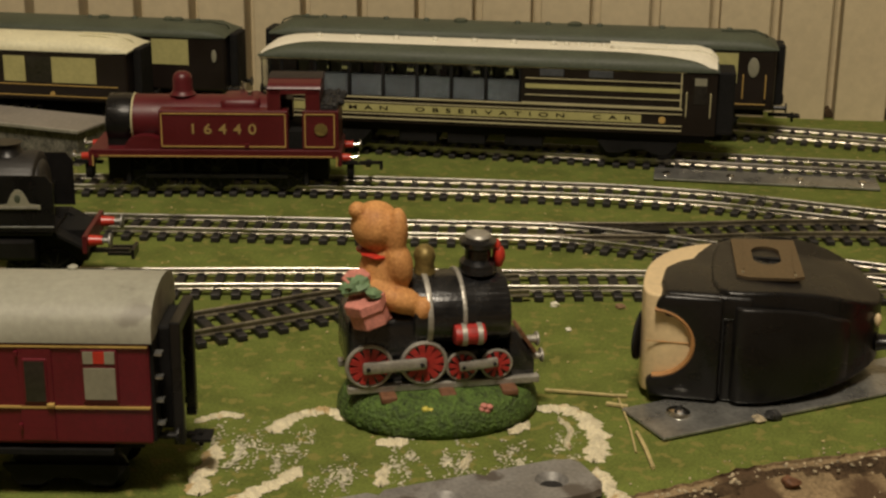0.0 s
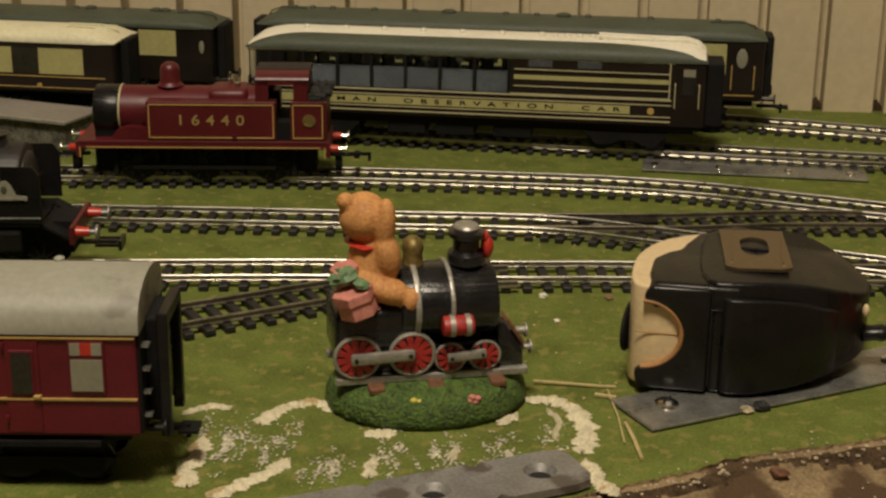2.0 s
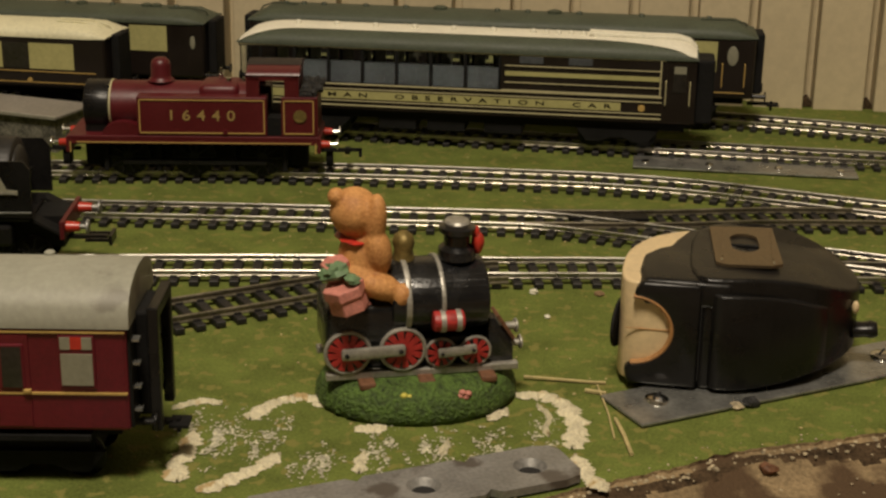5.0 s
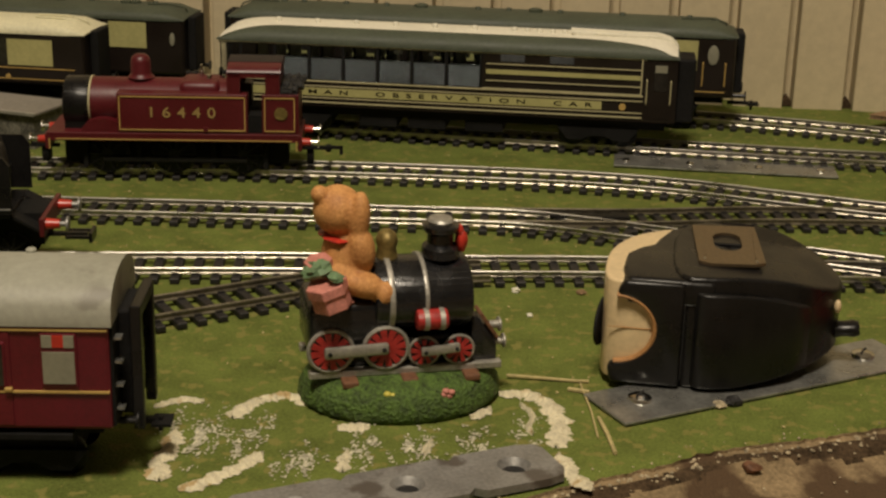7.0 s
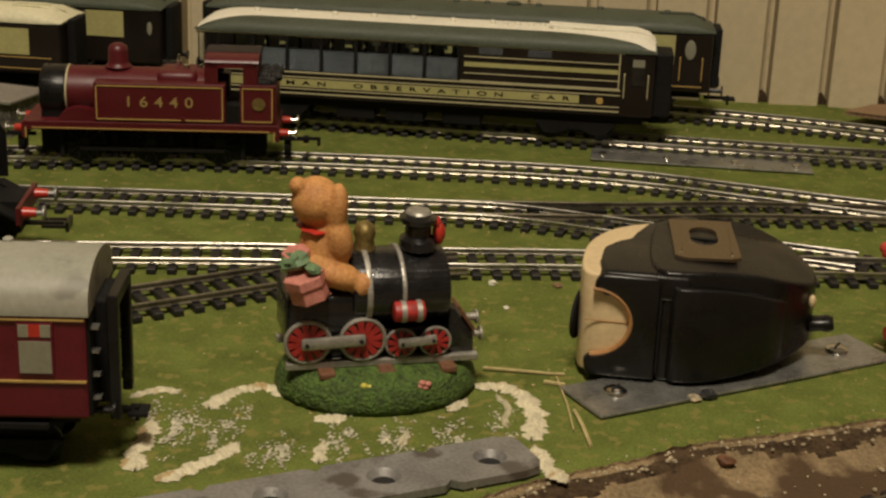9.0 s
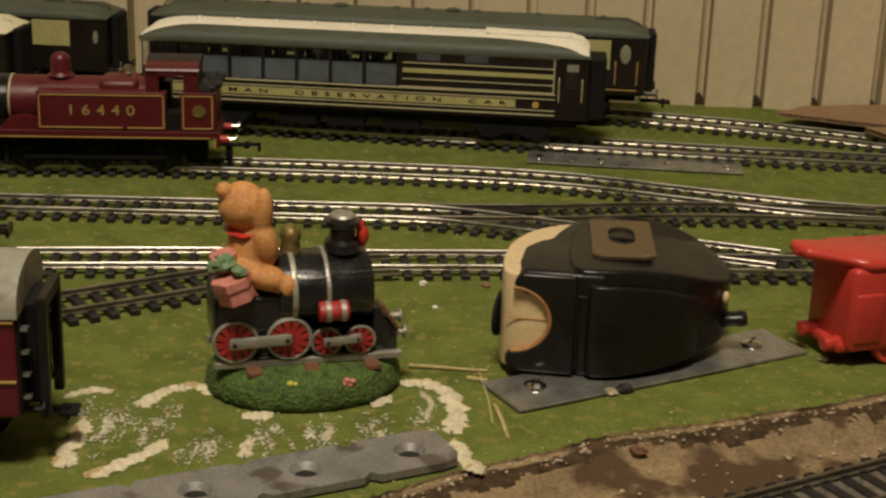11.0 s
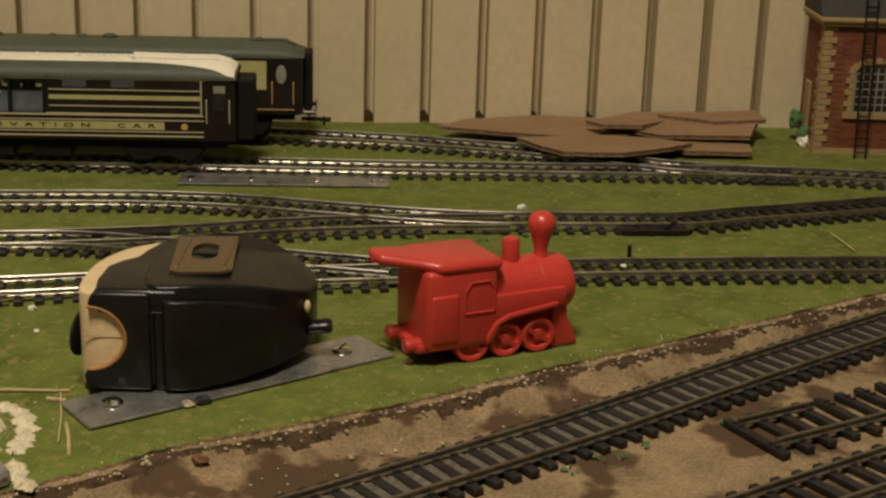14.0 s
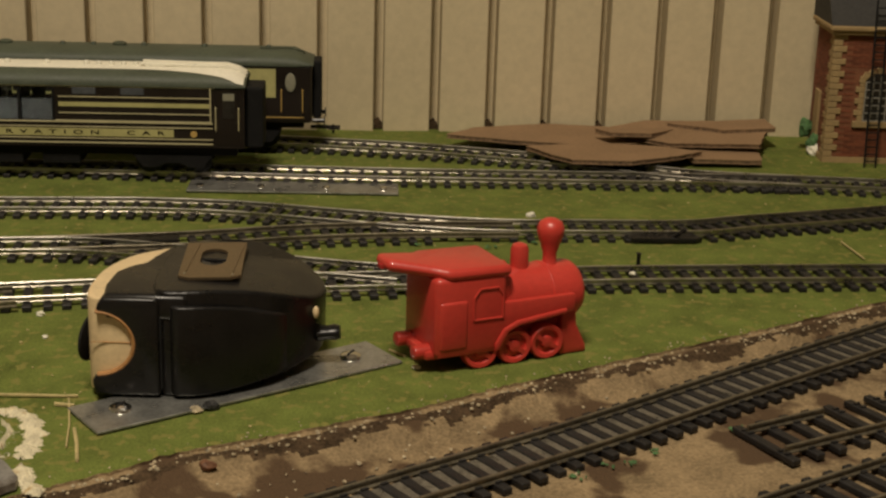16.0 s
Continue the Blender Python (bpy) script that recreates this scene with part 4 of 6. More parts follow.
# ---- black express engine ----
blk = thing("steam_engine", "black model express engine with smoke deflectors and red buffers", "locomotive", pose(-0.0834, 0.4832, 0.0045, 0, 0, 9.3) @ Matrix.Diagonal((0.914, 1.0, 0.895, 1.0)))
part("boiler", tube((-0.15, 0, 0.0375), (-0.020, 0, 0.0375), 0.0142, seg=40), "boiler_black", blk, smooth=True)
bm = tube((-0.034, 0, 0.0375), (-0.0080, 0, 0.0375), 0.0150, seg=40, bevel=0.0014)
blob((-0.0080, 0, 0.0375), (0.0030, 0.0115, 0.0115), 24, bm=bm)
part("smokebox", bm, "boiler_black", blk, "black smokebox with domed door", smooth=True)
bm = tube((-0.0055, 0, 0.0375), (-0.0038, 0, 0.0375), 0.0020, seg=12)
box(-0.0056, -0.0046, -0.0085, 0.0085, 0.0370, 0.0380, bm=bm)
part("smokebox_handle", bm, "black", blk)
part("chimney", lathe([(0.0065, 0), (0.0048, 0.0018), (0.0045, 0.0038), (0.0055, 0.0048), (0, 0.0048)], 20, pose(-0.020, 0, 0.0515)), "black", blk, smooth=True)
part("footplate", box(-0.15, -0.001, -0.0165, 0.0165, 0.0230, 0.0245, 0.0003), "black", blk)
for s in (-1, 1):
    part("smoke_deflector", prism([(-0.036, 0.0250), (0.0005, 0.0250), (0.0005, 0.0440), (-0.0020, 0.0475), (-0.036, 0.0475)], s * 0.0168 - 0.0004, s * 0.0168 + 0.0004, axis="y"), "black", blk, "black smoke deflector plate")
    part("cylinder", box(-0.034, -0.008, s * 0.0135 - 0.0035, s * 0.0135 + 0.0035, 0.0125, 0.0215, 0.0015), "black", blk)
    part("curved_step", prism([(-0.001, 0.0245), (0.0105, 0.0180), (0.0105, 0.0168), (-0.001, 0.0232)], s * 0.0125 - 0.0035, s * 0.0125 + 0.0035, axis="y"), "black_matt", blk)
    part("buffer_shank", tube((0.0115, s * 0.0118, 0.0195), (0.0170, s * 0.0118, 0.0195), 0.0023, 0.0018, 16), "red_part", blk, "red buffer shank", smooth=True)
    bm = tube((0.0170, s * 0.0118, 0.0195), (0.0195, s * 0.0118, 0.0195), 0.0011, seg=12)
    tube((0.0195, s * 0.0118, 0.0195), (0.0204, s * 0.0118, 0.0195), 0.0030, seg=18, bevel=0.0002, bm=bm)
    part("buffer_head", bm, "steel", blk, smooth=True)
    for x in (-0.0100, 0.0020):
        wl = part("wheel", wheel_bm(0.0072, y=s * 0.0085), "black", blk, m=pose(x - 0.004, 0, 0.0072), smooth=True)
        for k in range(9):
            a = math.pi * 2 * k / 9
            part("spoke", tube((0.0018 * math.cos(a), s * 0.0102, 0.0018 * math.sin(a)), (0.0065 * math.cos(a), s * 0.0102, 0.0065 * math.sin(a)), 0.0005, seg=6), "black", wl)
    for x in (-0.055, -0.085, -0.115):
        part("driving_wheel", wheel_bm(0.0125, y=s * 0.0085), "black", blk, m=pose(x, 0, 0.0125), smooth=True)
bm = prism([(-0.0215, 0.0342), (-0.0045, 0.0342), (-0.0045, 0.0358), (-0.0085, 0.0362), (-0.0105, 0.0405), (-0.0120, 0.0420), (-0.0138, 0.0420), (-0.0152, 0.0405), (-0.0172, 0.0362), (-0.0215, 0.0358)], -0.0178, -0.0171, axis="y")
part("nameplate", bm, "frosted", blk, "pale bell-shaped nameplate")
part("emblem", blob((-0.0130, -0.0178, 0.0385), (0.0012, 0.0003, 0.0017), 12), "dark_green", blk)
part("nameplate_writing", box(-0.0205, -0.0055, -0.0180, -0.0177, 0.0345, 0.0354), "silver_paint", blk)
part("buffer_beam", box(0.0100, 0.0118, -0.0165, 0.0165, 0.0155, 0.0228, 0.0003), "crimson", blk, "red buffer beam")
part("front_frame", box(-0.03, 0.0100, -0.0090, 0.0090, 0.0100, 0.0228), "black_matt", blk)
bm = box(0.0100, 0.0250, -0.0012, 0.0012, 0.0105, 0.0120)
for q in (-1, 1):
    box(0.0170, 0.0270, q * 0.0042 - 0.0006, q * 0.0042 + 0.0006, 0.0105, 0.0118, bm=bm)
box(0.0262, 0.0275, -0.0048, 0.0048, 0.0090, 0.0130, bm=bm)
part("coupling", bm, "black", blk, "black tension-lock coupling")
part("handrail", wire([(-0.040, -0.0172, 0.0268), (0.0, -0.0172, 0.0268)], 0.0004), "zinc", blk)
# ---- bear on a toy engine ----
fig = thing("bear_figurine", "painted resin bear riding a black toy engine with a present", "figurine", pose(0.0640, 0.3996, 0, 0, 0, 18.5) @ Matrix.Diagonal((0.918, 1.1, 0.884, 1.0)))
UP = 0.0036  # the base lifts the engine
base = lathe([(1.0, 0.0), (1.04, 0.0018), (1.03, 0.0050), (0.97, 0.0085), (0.86, 0.0108), (0.70, 0.0116), (0, 0.0118)], 72, Matrix.Translation((0, -0.0012, 0)) @ Matrix.Diagonal((0.0318, 0.0215, 1, 1)))
bmesh.ops.subdivide_edges(base, edges=base.edges[:], cuts=1)
for v in base.verts:
    v.co += Vector((1, 1, 0.7)) * 0.0005 * noise.noise(v.co * 620)
part("grass_base", base, "resin_grass", fig, "moulded dark green grassy base", smooth=True)
for s in (-1, 1):
    part("toy_rail", box(-0.0310, 0.0312, s * 0.0098 - 0.0014, s * 0.0098 + 0.0014, 0.0080, 0.0106, 0.0005), "silver_paint", fig, "silver painted rail")
for x in (-0.0185, 0.0005, 0.0205):
    part("toy_sleeper", box(x - 0.0026, x + 0.0026, -0.0155, 0.0145, 0.0062, 0.0086, 0.0006), "resin_brown", fig)
part("cab_body", box(-0.0310, -0.0050, -0.0105, 0.0105, 0.0150, 0.0335, 0.0026, 3), "resin_black", fig, smooth=True)
part("frame", box(-0.0290, 0.0300, -0.0085, 0.0085, 0.0100, 0.0200, 0.0015), "resin_black", fig, smooth=True)
part("boiler", tube((-0.0100, 0, 0.0320), (0.0215, 0, 0.0320), 0.0122, seg=40, bevel=0.0012), "resin_black", fig, smooth=True)
for x, w in ((-0.0048, 0.0018), (0.0062, 0.0014)):
    part("boiler_strap", tube((x - w / 2, 0, 0.0320), (x + w / 2, 0, 0.0320), 0.0129, seg=40, bevel=0.0003), "silver_paint", fig, smooth=True)
part("front_plate", tube((0.0215, 0, 0.0320), (0.0228, 0, 0.0320), 0.0045, seg=20, bevel=0.0004), "silver_paint", fig, smooth=True)


def toy_wheel(x, z, r, n):
    w = part("wheel", tube((0, -0.0014, 0), (0, 0.0010, 0), r * 0.88, seg=32), "resin_black", fig, m=pose(x, -0.0098, z))
    ring = bmesh.new()
    for k in range(32):
        a, b = 2 * math.pi * k / 32, 2 * math.pi * (k + 1) / 32
        tube((r * 0.93 * math.cos(a), -0.0012, r * 0.93 * math.sin(a)), (r * 0.93 * math.cos(b), -0.0012, r * 0.93 * math.sin(b)), r * 0.10, seg=8, bm=ring)
    part("rim", ring, "silver_paint", w, smooth=True)
    for k in range(n):
        a = 2 * math.pi * (k + 0.3) / n
        bm = prism([(r * 0.18 * math.cos(a - 0.5), r * 0.18 * math.sin(a - 0.5)), (r * 0.84 * math.cos(a - 0.17), r * 0.84 * math.sin(a - 0.17)),
                    (r * 0.84 * math.cos(a + 0.17), r * 0.84 * math.sin(a + 0.17)), (r * 0.18 * math.cos(a + 0.5), r * 0.18 * math.sin(a + 0.5))], -0.0020, -0.0012, axis="y")
        part("spoke", bm, "wheel_red", w)


toy_wheel(-0.0242, 0.0178, 0.0075, 12)
toy_wheel(-0.0067, 0.0178, 0.0075, 12)
toy_wheel(0.0056, 0.0158, 0.0052, 9)
toy_wheel(0.0168, 0.0158, 0.0052, 9)


def rod(x0, x1, z0, z1, h):
    d = Vector((x1 - x0, 0, z1 - z0))
    bm = box(-h * 0.8, d.length + h * 0.8, -0.0008, 0.0008, -h, h, h * 0.45, 2)
    bmesh.ops.transform(bm, matrix=pose(x0, -0.0126, z0, 0, -math.degrees(math.atan2(d.z, d.x)), 0), verts=bm.verts)
    part("connecting_rod", bm, "silver_paint", fig, smooth=True)
    for x, z in ((x0, z0), (x1, z1)):
        part("rod_pin", tube((x, -0.0140, z), (x, -0.0120, z), h * 0.35, seg=10), "resin_black", fig)


rod(-0.0248, -0.0077, 0.0178, 0.0183, 0.0021)
rod(0.0056, 0.0156, 0.0164, 0.0172, 0.0017)
part("barrel", tube((0.0025, -0.0120, 0.0276), (0.0125, -0.0120, 0.0276), 0.0035, seg=20, bevel=0.0008), "wheel_red", fig, "red barrel with silver bands", smooth=True)
for x in (0.0055, 0.0105):
    part("barrel_band", tube((x - 0.0008, -0.0120, 0.0276), (x + 0.0008, -0.0120, 0.0276), 0.0038, seg=20), "silver_paint", fig, smooth=True)
part("chimney", lathe([(0.0062, 0), (0.0058, 0.0030), (0.0042, 0.0045), (0.0042, 0.0075), (0.0058, 0.0088), (0.0060, 0.0105), (0.0048, 0.0112)], 24, pose(0.0130, 0, 0.0445)), "resin_black", fig, smooth=True)
part("chimney_cap", lathe([(0.0040, 0), (0.0042, 0.0008), (0.0036, 0.0016), (0, 0.0017)], 24, pose(0.0130, 0, 0.0556)), "silver_paint", fig, smooth=True)
bm = blob((0.0195, -0.001, 0.0492), (0.0020, 0.0024, 0.0040), 16, 0.2, 3)
blob((0.0190, -0.001, 0.0528), (0.0012, 0.0018, 0.0022), 12, 0.2, 5, bm=bm)
part("bow", bm, "red_part", fig, "small red bow", smooth=True)
part("bell", lathe([(0.0042, 0), (0.0036, 0.0016), (0.0030, 0.0045), (0.0036, 0.0070), (0.0030, 0.0095), (0.0014, 0.0108), (0, 0.0110)], 20, pose(-0.0040, 0.0015, 0.0425)), "gold", fig, "dull gold dome", smooth=True)
part("front_slope", prism([(0.0215, 0.0105), (0.0300, 0.0105), (0.0298, 0.0160), (0.0235, 0.0260), (0.0215, 0.0262)], -0.0095, 0.0095, 0.0006, axis="y"), "resin_black", fig, smooth=True)
bm = prism([(0.0240, 0.0262), (0.0298, 0.0172), (0.0308, 0.0180), (0.0250, 0.0270)], -0.0088, -0.0020, 0.0003, axis="y")
part("step_board", bm, "resin_brown", fig)
for z, x in ((0.0215, 0.0290), (0.0155, 0.0306)):
    bm = tube((x - 0.001, -0.0062, z), (x + 0.0022, -0.0062, z), 0.0013, seg=12)
    tube((x + 0.0020, -0.0062, z), (x + 0.0028, -0.0062, z), 0.0024, seg=16, bevel=0.0003, bm=bm)
    part("lamp", bm, "silver_paint", fig, smooth=True)
bear = blob((-0.0172, 0.0, 0.0445), (0.0082, 0.0080, 0.0130), 28)  # body
blob((-0.0198, 0.0005, 0.0612), (0.0080, 0.0076, 0.0082), 28, bm=bear)  # head
blob((-0.0258, -0.0010, 0.0672), (0.0030, 0.0026, 0.0030), 14, bm=bear)  # ear
blob((-0.0142, -0.0045, 0.0600), (0.0036, 0.0038, 0.0090), 16, ry=4, bm=bear)  # raised arm
blob((-0.0136, -0.0052, 0.0495), (0.0046, 0.0044, 0.0080), 16, ry=-6, bm=bear)
blob((-0.0188, -0.0035, 0.0400), (0.0080, 0.0062, 0.0075), 18, bm=bear)  # hip
blob((-0.0132, -0.0075, 0.0385), (0.0085, 0.0046, 0.0044), 18, ry=18, bm=bear)  # leg
blob((-0.0068, -0.0090, 0.0356), (0.0036, 0.0036, 0.0046), 16, ry=20, bm=bear)  # paw
bear_ob = part("bear", bear, "bear", fig, "tan painted bear seated with its back turned", smooth=True)
rm = bear_ob.modifiers.new("fuse", "REMESH")
rm.mode, rm.voxel_size, rm.use_smooth_shade = "VOXEL", 0.0005, True
sm = bear_ob.modifiers.new("soften", "SMOOTH")
sm.factor, sm.iterations = 0.6, 9
part("scarf", blob((-0.0188, 0.0004, 0.0528), (0.0070, 0.0072, 0.0013), 20, 0.6, 3), "red_part", fig, "red scarf", smooth=True)


def gift(x, y, z, s, h, turn):
    hexa = [(s * math.cos(math.pi / 3 * k), s * math.sin(math.pi / 3 * k)) for k in range(6)]
    bm = prism(hexa, 0, h, 0.0004)
    prism([(a * 1.10, b * 1.10) for a, b in hexa], h * 0.60, h * 1.02, 0.0004, bm=bm)
    part("present", bm, "pink", fig, "pink hexagonal present box", m=pose(x, y, z, -4, -16, turn))


gift(-0.0232, -0.0110, 0.0330, 0.0062, 0.0084, 8)
gift(-0.0258, -0.0045, 0.0405, 0.0042, 0.0066, 50)
part("present_rest", blob((-0.0225, -0.0075, 0.0335), (0.0060, 0.0045, 0.0035), 16, 0.2, 4), "pink", fig, smooth=True)
bm = blob((-0.0278, -0.0080, 0.0446), (0.0046, 0.0036, 0.0026), 14, 0.5, 3, ry=-20, freq=3)
blob((-0.0232, -0.0130, 0.0440), (0.0024, 0.0030, 0.0014), 12, 0.5, 5, bm=bm, freq=3)
part("ribbon", bm, "leaf_green", fig, "green ribbon bow", smooth=True)
for x, y, mt in ((-0.0075, -0.0165, "yellow"), (0.0110, -0.0170, "pink")):
    bm = bmesh.new()
    for k in range(4):
        a = k * math.pi / 2 + 0.4
        blob((x + 0.0013 * math.cos(a), y - 0.0032, 0.0052 + 0.0009 * math.sin(a)), (0.0013, 0.0010, 0.0010), 8, bm=bm)
    part("flower", bm, mt, fig, "moulded flower on the base", smooth=True)

for ob in fig.children:
    if ob.name.split(".")[0] != "grass_base":
        ob.matrix_basis = pose(0, 0, UP) @ ob.matrix_basis

# ---- black and cream case with a clip on a metal plate ----
plate = thing("mounting_plate", "galvanised flat metal plate with screws lying on the grass", "metal plate", pose(0.1265, 0.3932, 0.0004, 0, 0, 32.5) @ Matrix.Diagonal((1.02, 1.12, 1.0, 1.0)))
part("strip", box(-0.001, 0.109, -0.0103, 0.0103, 0, 0.0011, 0.0003, 1), "zinc", plate)
for x in (0.012, 0.096):
    bm = lathe([(0.0036, 0.0011), (0.0034, 0.0019), (0.0022, 0.0026), (0.0010, 0.0028), (0, 0.0028)], 20)
    part("screw", bm, "chrome", plate, m=pose(x, 0.001, 0), smooth=True)
    # dark bar on the screw head, painted shade of its slot
    part("screw_slot", box(-0.0024, 0.0024, -0.0003, 0.0003, 0.0026, 0.0030), "hole", plate, m=pose(x, 0.001, 0, 0, 0, 30))

case = thing("novelty_case", "black and cream plastic case with bronze belt clip on a plate", "plastic case", pose(0.1265, 0.4110, 0.0018, 0, 0, -3.5) @ Matrix.Diagonal((0.95, 1.24, 0.90, 1.0)))


def smooth_poly(points, rounds=2):
    """Rounds a plan polygon by cutting its corners."""
    p = [Vector(q) for q in points]
    for _ in range(rounds):
        p = [q for a, b in zip(p, p[1:] + p[:1]) for q in (a * 0.78 + b * 0.22, a * 0.22 + b * 0.78)]
    return [tuple(q) for q in p]


part("cream_front", prism(smooth_poly([(-0.0010, 0.0008), (-0.0035, 0.008), (-0.0030, 0.0255), (0.0036, 0.0380), (0.0146, 0.0455), (0.030, 0.0495), (0.030, 0.0300), (0.0190, 0.0200), (0.0190, 0.0008)]), 0.0010, 0.0362, 0.0030, 4), "cream_plastic", case, "cream front shell", smooth=True)
arc_pts = [(0.0015 + 0.0125 * math.cos(math.pi / 2 - math.pi * k / 16), 0.0200 + 0.0118 * math.sin(math.pi / 2 - math.pi * k / 16)) for k in range(17)]
side = [(0.0225, 0.0372), (0.0040, 0.0372), (0.0022, 0.0350)] + arc_pts + [(-0.0005, 0.0060), (0.0005, 0.0006), (0.0225, 0.0006)]
part("side_shell", prism(side, -0.0008, 0.0100, 0.0013, 3, axis="y"), "black", case, "black side panel with a round cut-out", smooth=True)
part("top_shell", prism([(0.0042, 0.0002), (0.0024, 0.0094), (0.0030, 0.0200), (0.0070, 0.0255), (0.0112, 0.0285), (0.0130, 0.0340), (0.0165, 0.0420), (0.0258, 0.0500), (0.0320, 0.0500), (0.0320, 0.0002)], 0.0285, 0.0380, 0.0018, 3), "black", case, "black plastic shell", smooth=True)
ring = bmesh.new()
for p, q in zip(arc_pts, arc_pts[1:]):
    tube((p[0], 0.0001, p[1]), (q[0], 0.0001, q[1]), 0.0009, seg=8, bm=ring)
part("worn_edge", ring, "worn_orange", case, "orange worn paint edge", smooth=True)
part("cheek_seam", box(-0.0008, 0.0135, 0.0006, 0.0009, 0.0199, 0.02005), "worn_orange", case)
rear = prism(smooth_poly([(0.0180, 0.0004), (0.034, 0.0012), (0.048, 0.0060), (0.062, 0.0130), (0.0735, 0.0250), (0.0750, 0.0390), (0.0660, 0.0475), (0.0520, 0.0520), (0.0180, 0.0470)]), 0.0, 0.0392, 0.0090, 6)
for v in rear.verts:
    u = max(0.0, (v.co.x - 0.034) / 0.040)
    if v.co.z < 0.012:
        v.co.z += 0.0055 * u * u
    else:
        v.co.z -= 0.0125 * u * u
part("rear_shell", rear, "black", case, "bulging black plastic shell", smooth=True)
# near-black strip paints the shade in the crease between the shells
part("shell_seam", box(0.0226, 0.0230, 0.0002, 0.0060, 0.0030, 0.0340), "hole", case)
fender = prism(smooth_poly([(0.0246, -0.0018), (0.036, -0.0010), (0.049, 0.0042), (0.0610, 0.0108), (0.0660, 0.0200), (0.0246, 0.0200)]), 0.0010, 0.0345, 0.0075, 6)
for v in fender.verts:
    u = max(0.0, (v.co.x - 0.032) / 0.034)
    if v.co.z > 0.015:
        v.co.z -= 0.0105 * u * u
    else:
        v.co.z += 0.004 * u * u
part("side_bulge", fender, "black", case, smooth=True)
part("knob", lathe([(0.0030, 0), (0.0026, 0.0035), (0.0030, 0.006), (0.0024, 0.008), (0, 0.0083)], 16, pose(0.0725, 0.0270, 0.0120, 0, 84, 0)), "black", case, "small black end knob", smooth=True)
part("end_mark", blob((0.0722, 0.0225, 0.0225), (0.0012, 0.0012, 0.0024), 12), "cream_plastic", case)
part("front_disc", tube((-0.0040, 0.0100, 0.0170), (-0.0030, 0.0098, 0.0170), 0.0082, seg=32, bevel=0.0003), "black_matt", case, "thin dark front disc", smooth=True)
clip = bmesh.new()  # bent plate with a slot
n = 24
cx, cy = 0.0362, 0.0290
ov, slot = [], []
for k in range(n):
    a = 2 * math.pi * (k + 0.5) / n
    dx, dy = math.cos(a), math.sin(a)
    s = min(0.0106 / max(abs(dx), 1e-6), (0.0140 if dy > 0 else 0.0168) / max(abs(dy), 1e-6))
    ov.append((cx + dx * s, cy + dy * s))
    slot.append((cx + 0.0046 * dx, cy + 0.0005 + (0.0030 if dy > 0 else -0.0030) + 0.0044 * dy))
for k in range(n):  # square corners
    px_, py_ = ov[k]
    for sx in (-1, 1):
        for yy in (cy + 0.0140, cy - 0.0168):
            if abs(px_ - (cx + sx * 0.0106)) < 0.0030 and abs(py_ - yy) < 0.0030:
                ov[k] = (px_ * 0.5 + (cx + sx * 0.0106) * 0.5, py_ * 0.5 + yy * 0.5)


def lift(p, z):
    return z - 10.0 * max(0.0, 0.0170 - p[1]) ** 2


layers = []
for z in (0.0400, 0.0389):
    o = [clip.verts.new((*p, lift(p, z))) for p in ov]
    i_ = [clip.verts.new((*p, lift(p, z))) for p in slot]
    for k in range(n):
        clip.faces.new((o[k], o[(k + 1) % n], i_[(k + 1) % n], i_[k]))
    layers.append((o, i_))
for which in (0, 1):
    a_, b_ = layers[0][which], layers[1][which]
    for k in range(n):
        clip.faces.new((a_[k], a_[(k + 1) % n], b_[(k + 1) % n], b_[k]))
bmesh.ops.rotate(clip, cent=(cx, 0.0200, 0), matrix=Matrix.Rotation(radians(5), 3, "Z"), verts=clip.verts)
part("belt_clip", clip, "bronze_clip", case, "worn bronze metal belt clip with a slot")
for x in (0.0280, 0.0445):
    part("clip_dimple", blob((x, 0.0150, 0.0399), (0.0006, 0.0006, 0.0003), 10), "chrome", case)
for s in (-1, 1):
    part("clip_rib", box(cx + s * 0.0080 - 0.0002, cx + s * 0.0080 + 0.0002, 0.0170, 0.0420, 0.0398, 0.0403), "bronze_clip", case)
part("clip_base", box(0.0268, 0.0455, 0.0300, 0.0420, 0.0360, 0.0390, 0.0004), "black", case)
# dark block beneath the clip supplies the shade seen through its slot
part("slot_well", box(cx - 0.0052, cx + 0.0052, cy - 0.0072, cy + 0.0010, 0.0365, 0.0376), "hole", case)

# ---- red toy engine ----
toy = thing("toy_engine", "glossy red moulded plastic toy steam engine", "toy train", pose(0.2588, 0.4550, 0.0, 0, 0, 22) @ Matrix.Diagonal((1.055, 1.1, 0.995, 1.0)))
part("cab", box(-0.0275, -0.0020, -0.0118, 0.0118, 0.0060, 0.0345, 0.0020, 3), "red_toy", toy, smooth=True)
part("cab_panel", box(-0.0262, -0.0160, -0.0124, -0.0100, 0.0085, 0.0262, 0.0012, 3), "red_toy", toy, smooth=True)
wf = [(-0.0140, 0.0185), (-0.0035, 0.0185), (-0.0035, 0.0265), (-0.0055, 0.0295), (-0.0120, 0.0295), (-0.0140, 0.0265)]
rim_ = bmesh.new()
for a_, b_ in zip(wf, wf[1:] + wf[:1]):
    tube((a_[0], -0.0119, a_[1]), (b_[0], -0.0119, b_[1]), 0.0004, seg=8, bm=rim_)
part("window_frame", rim_, "red_toy", toy, "moulded cab window outline", smooth=True)
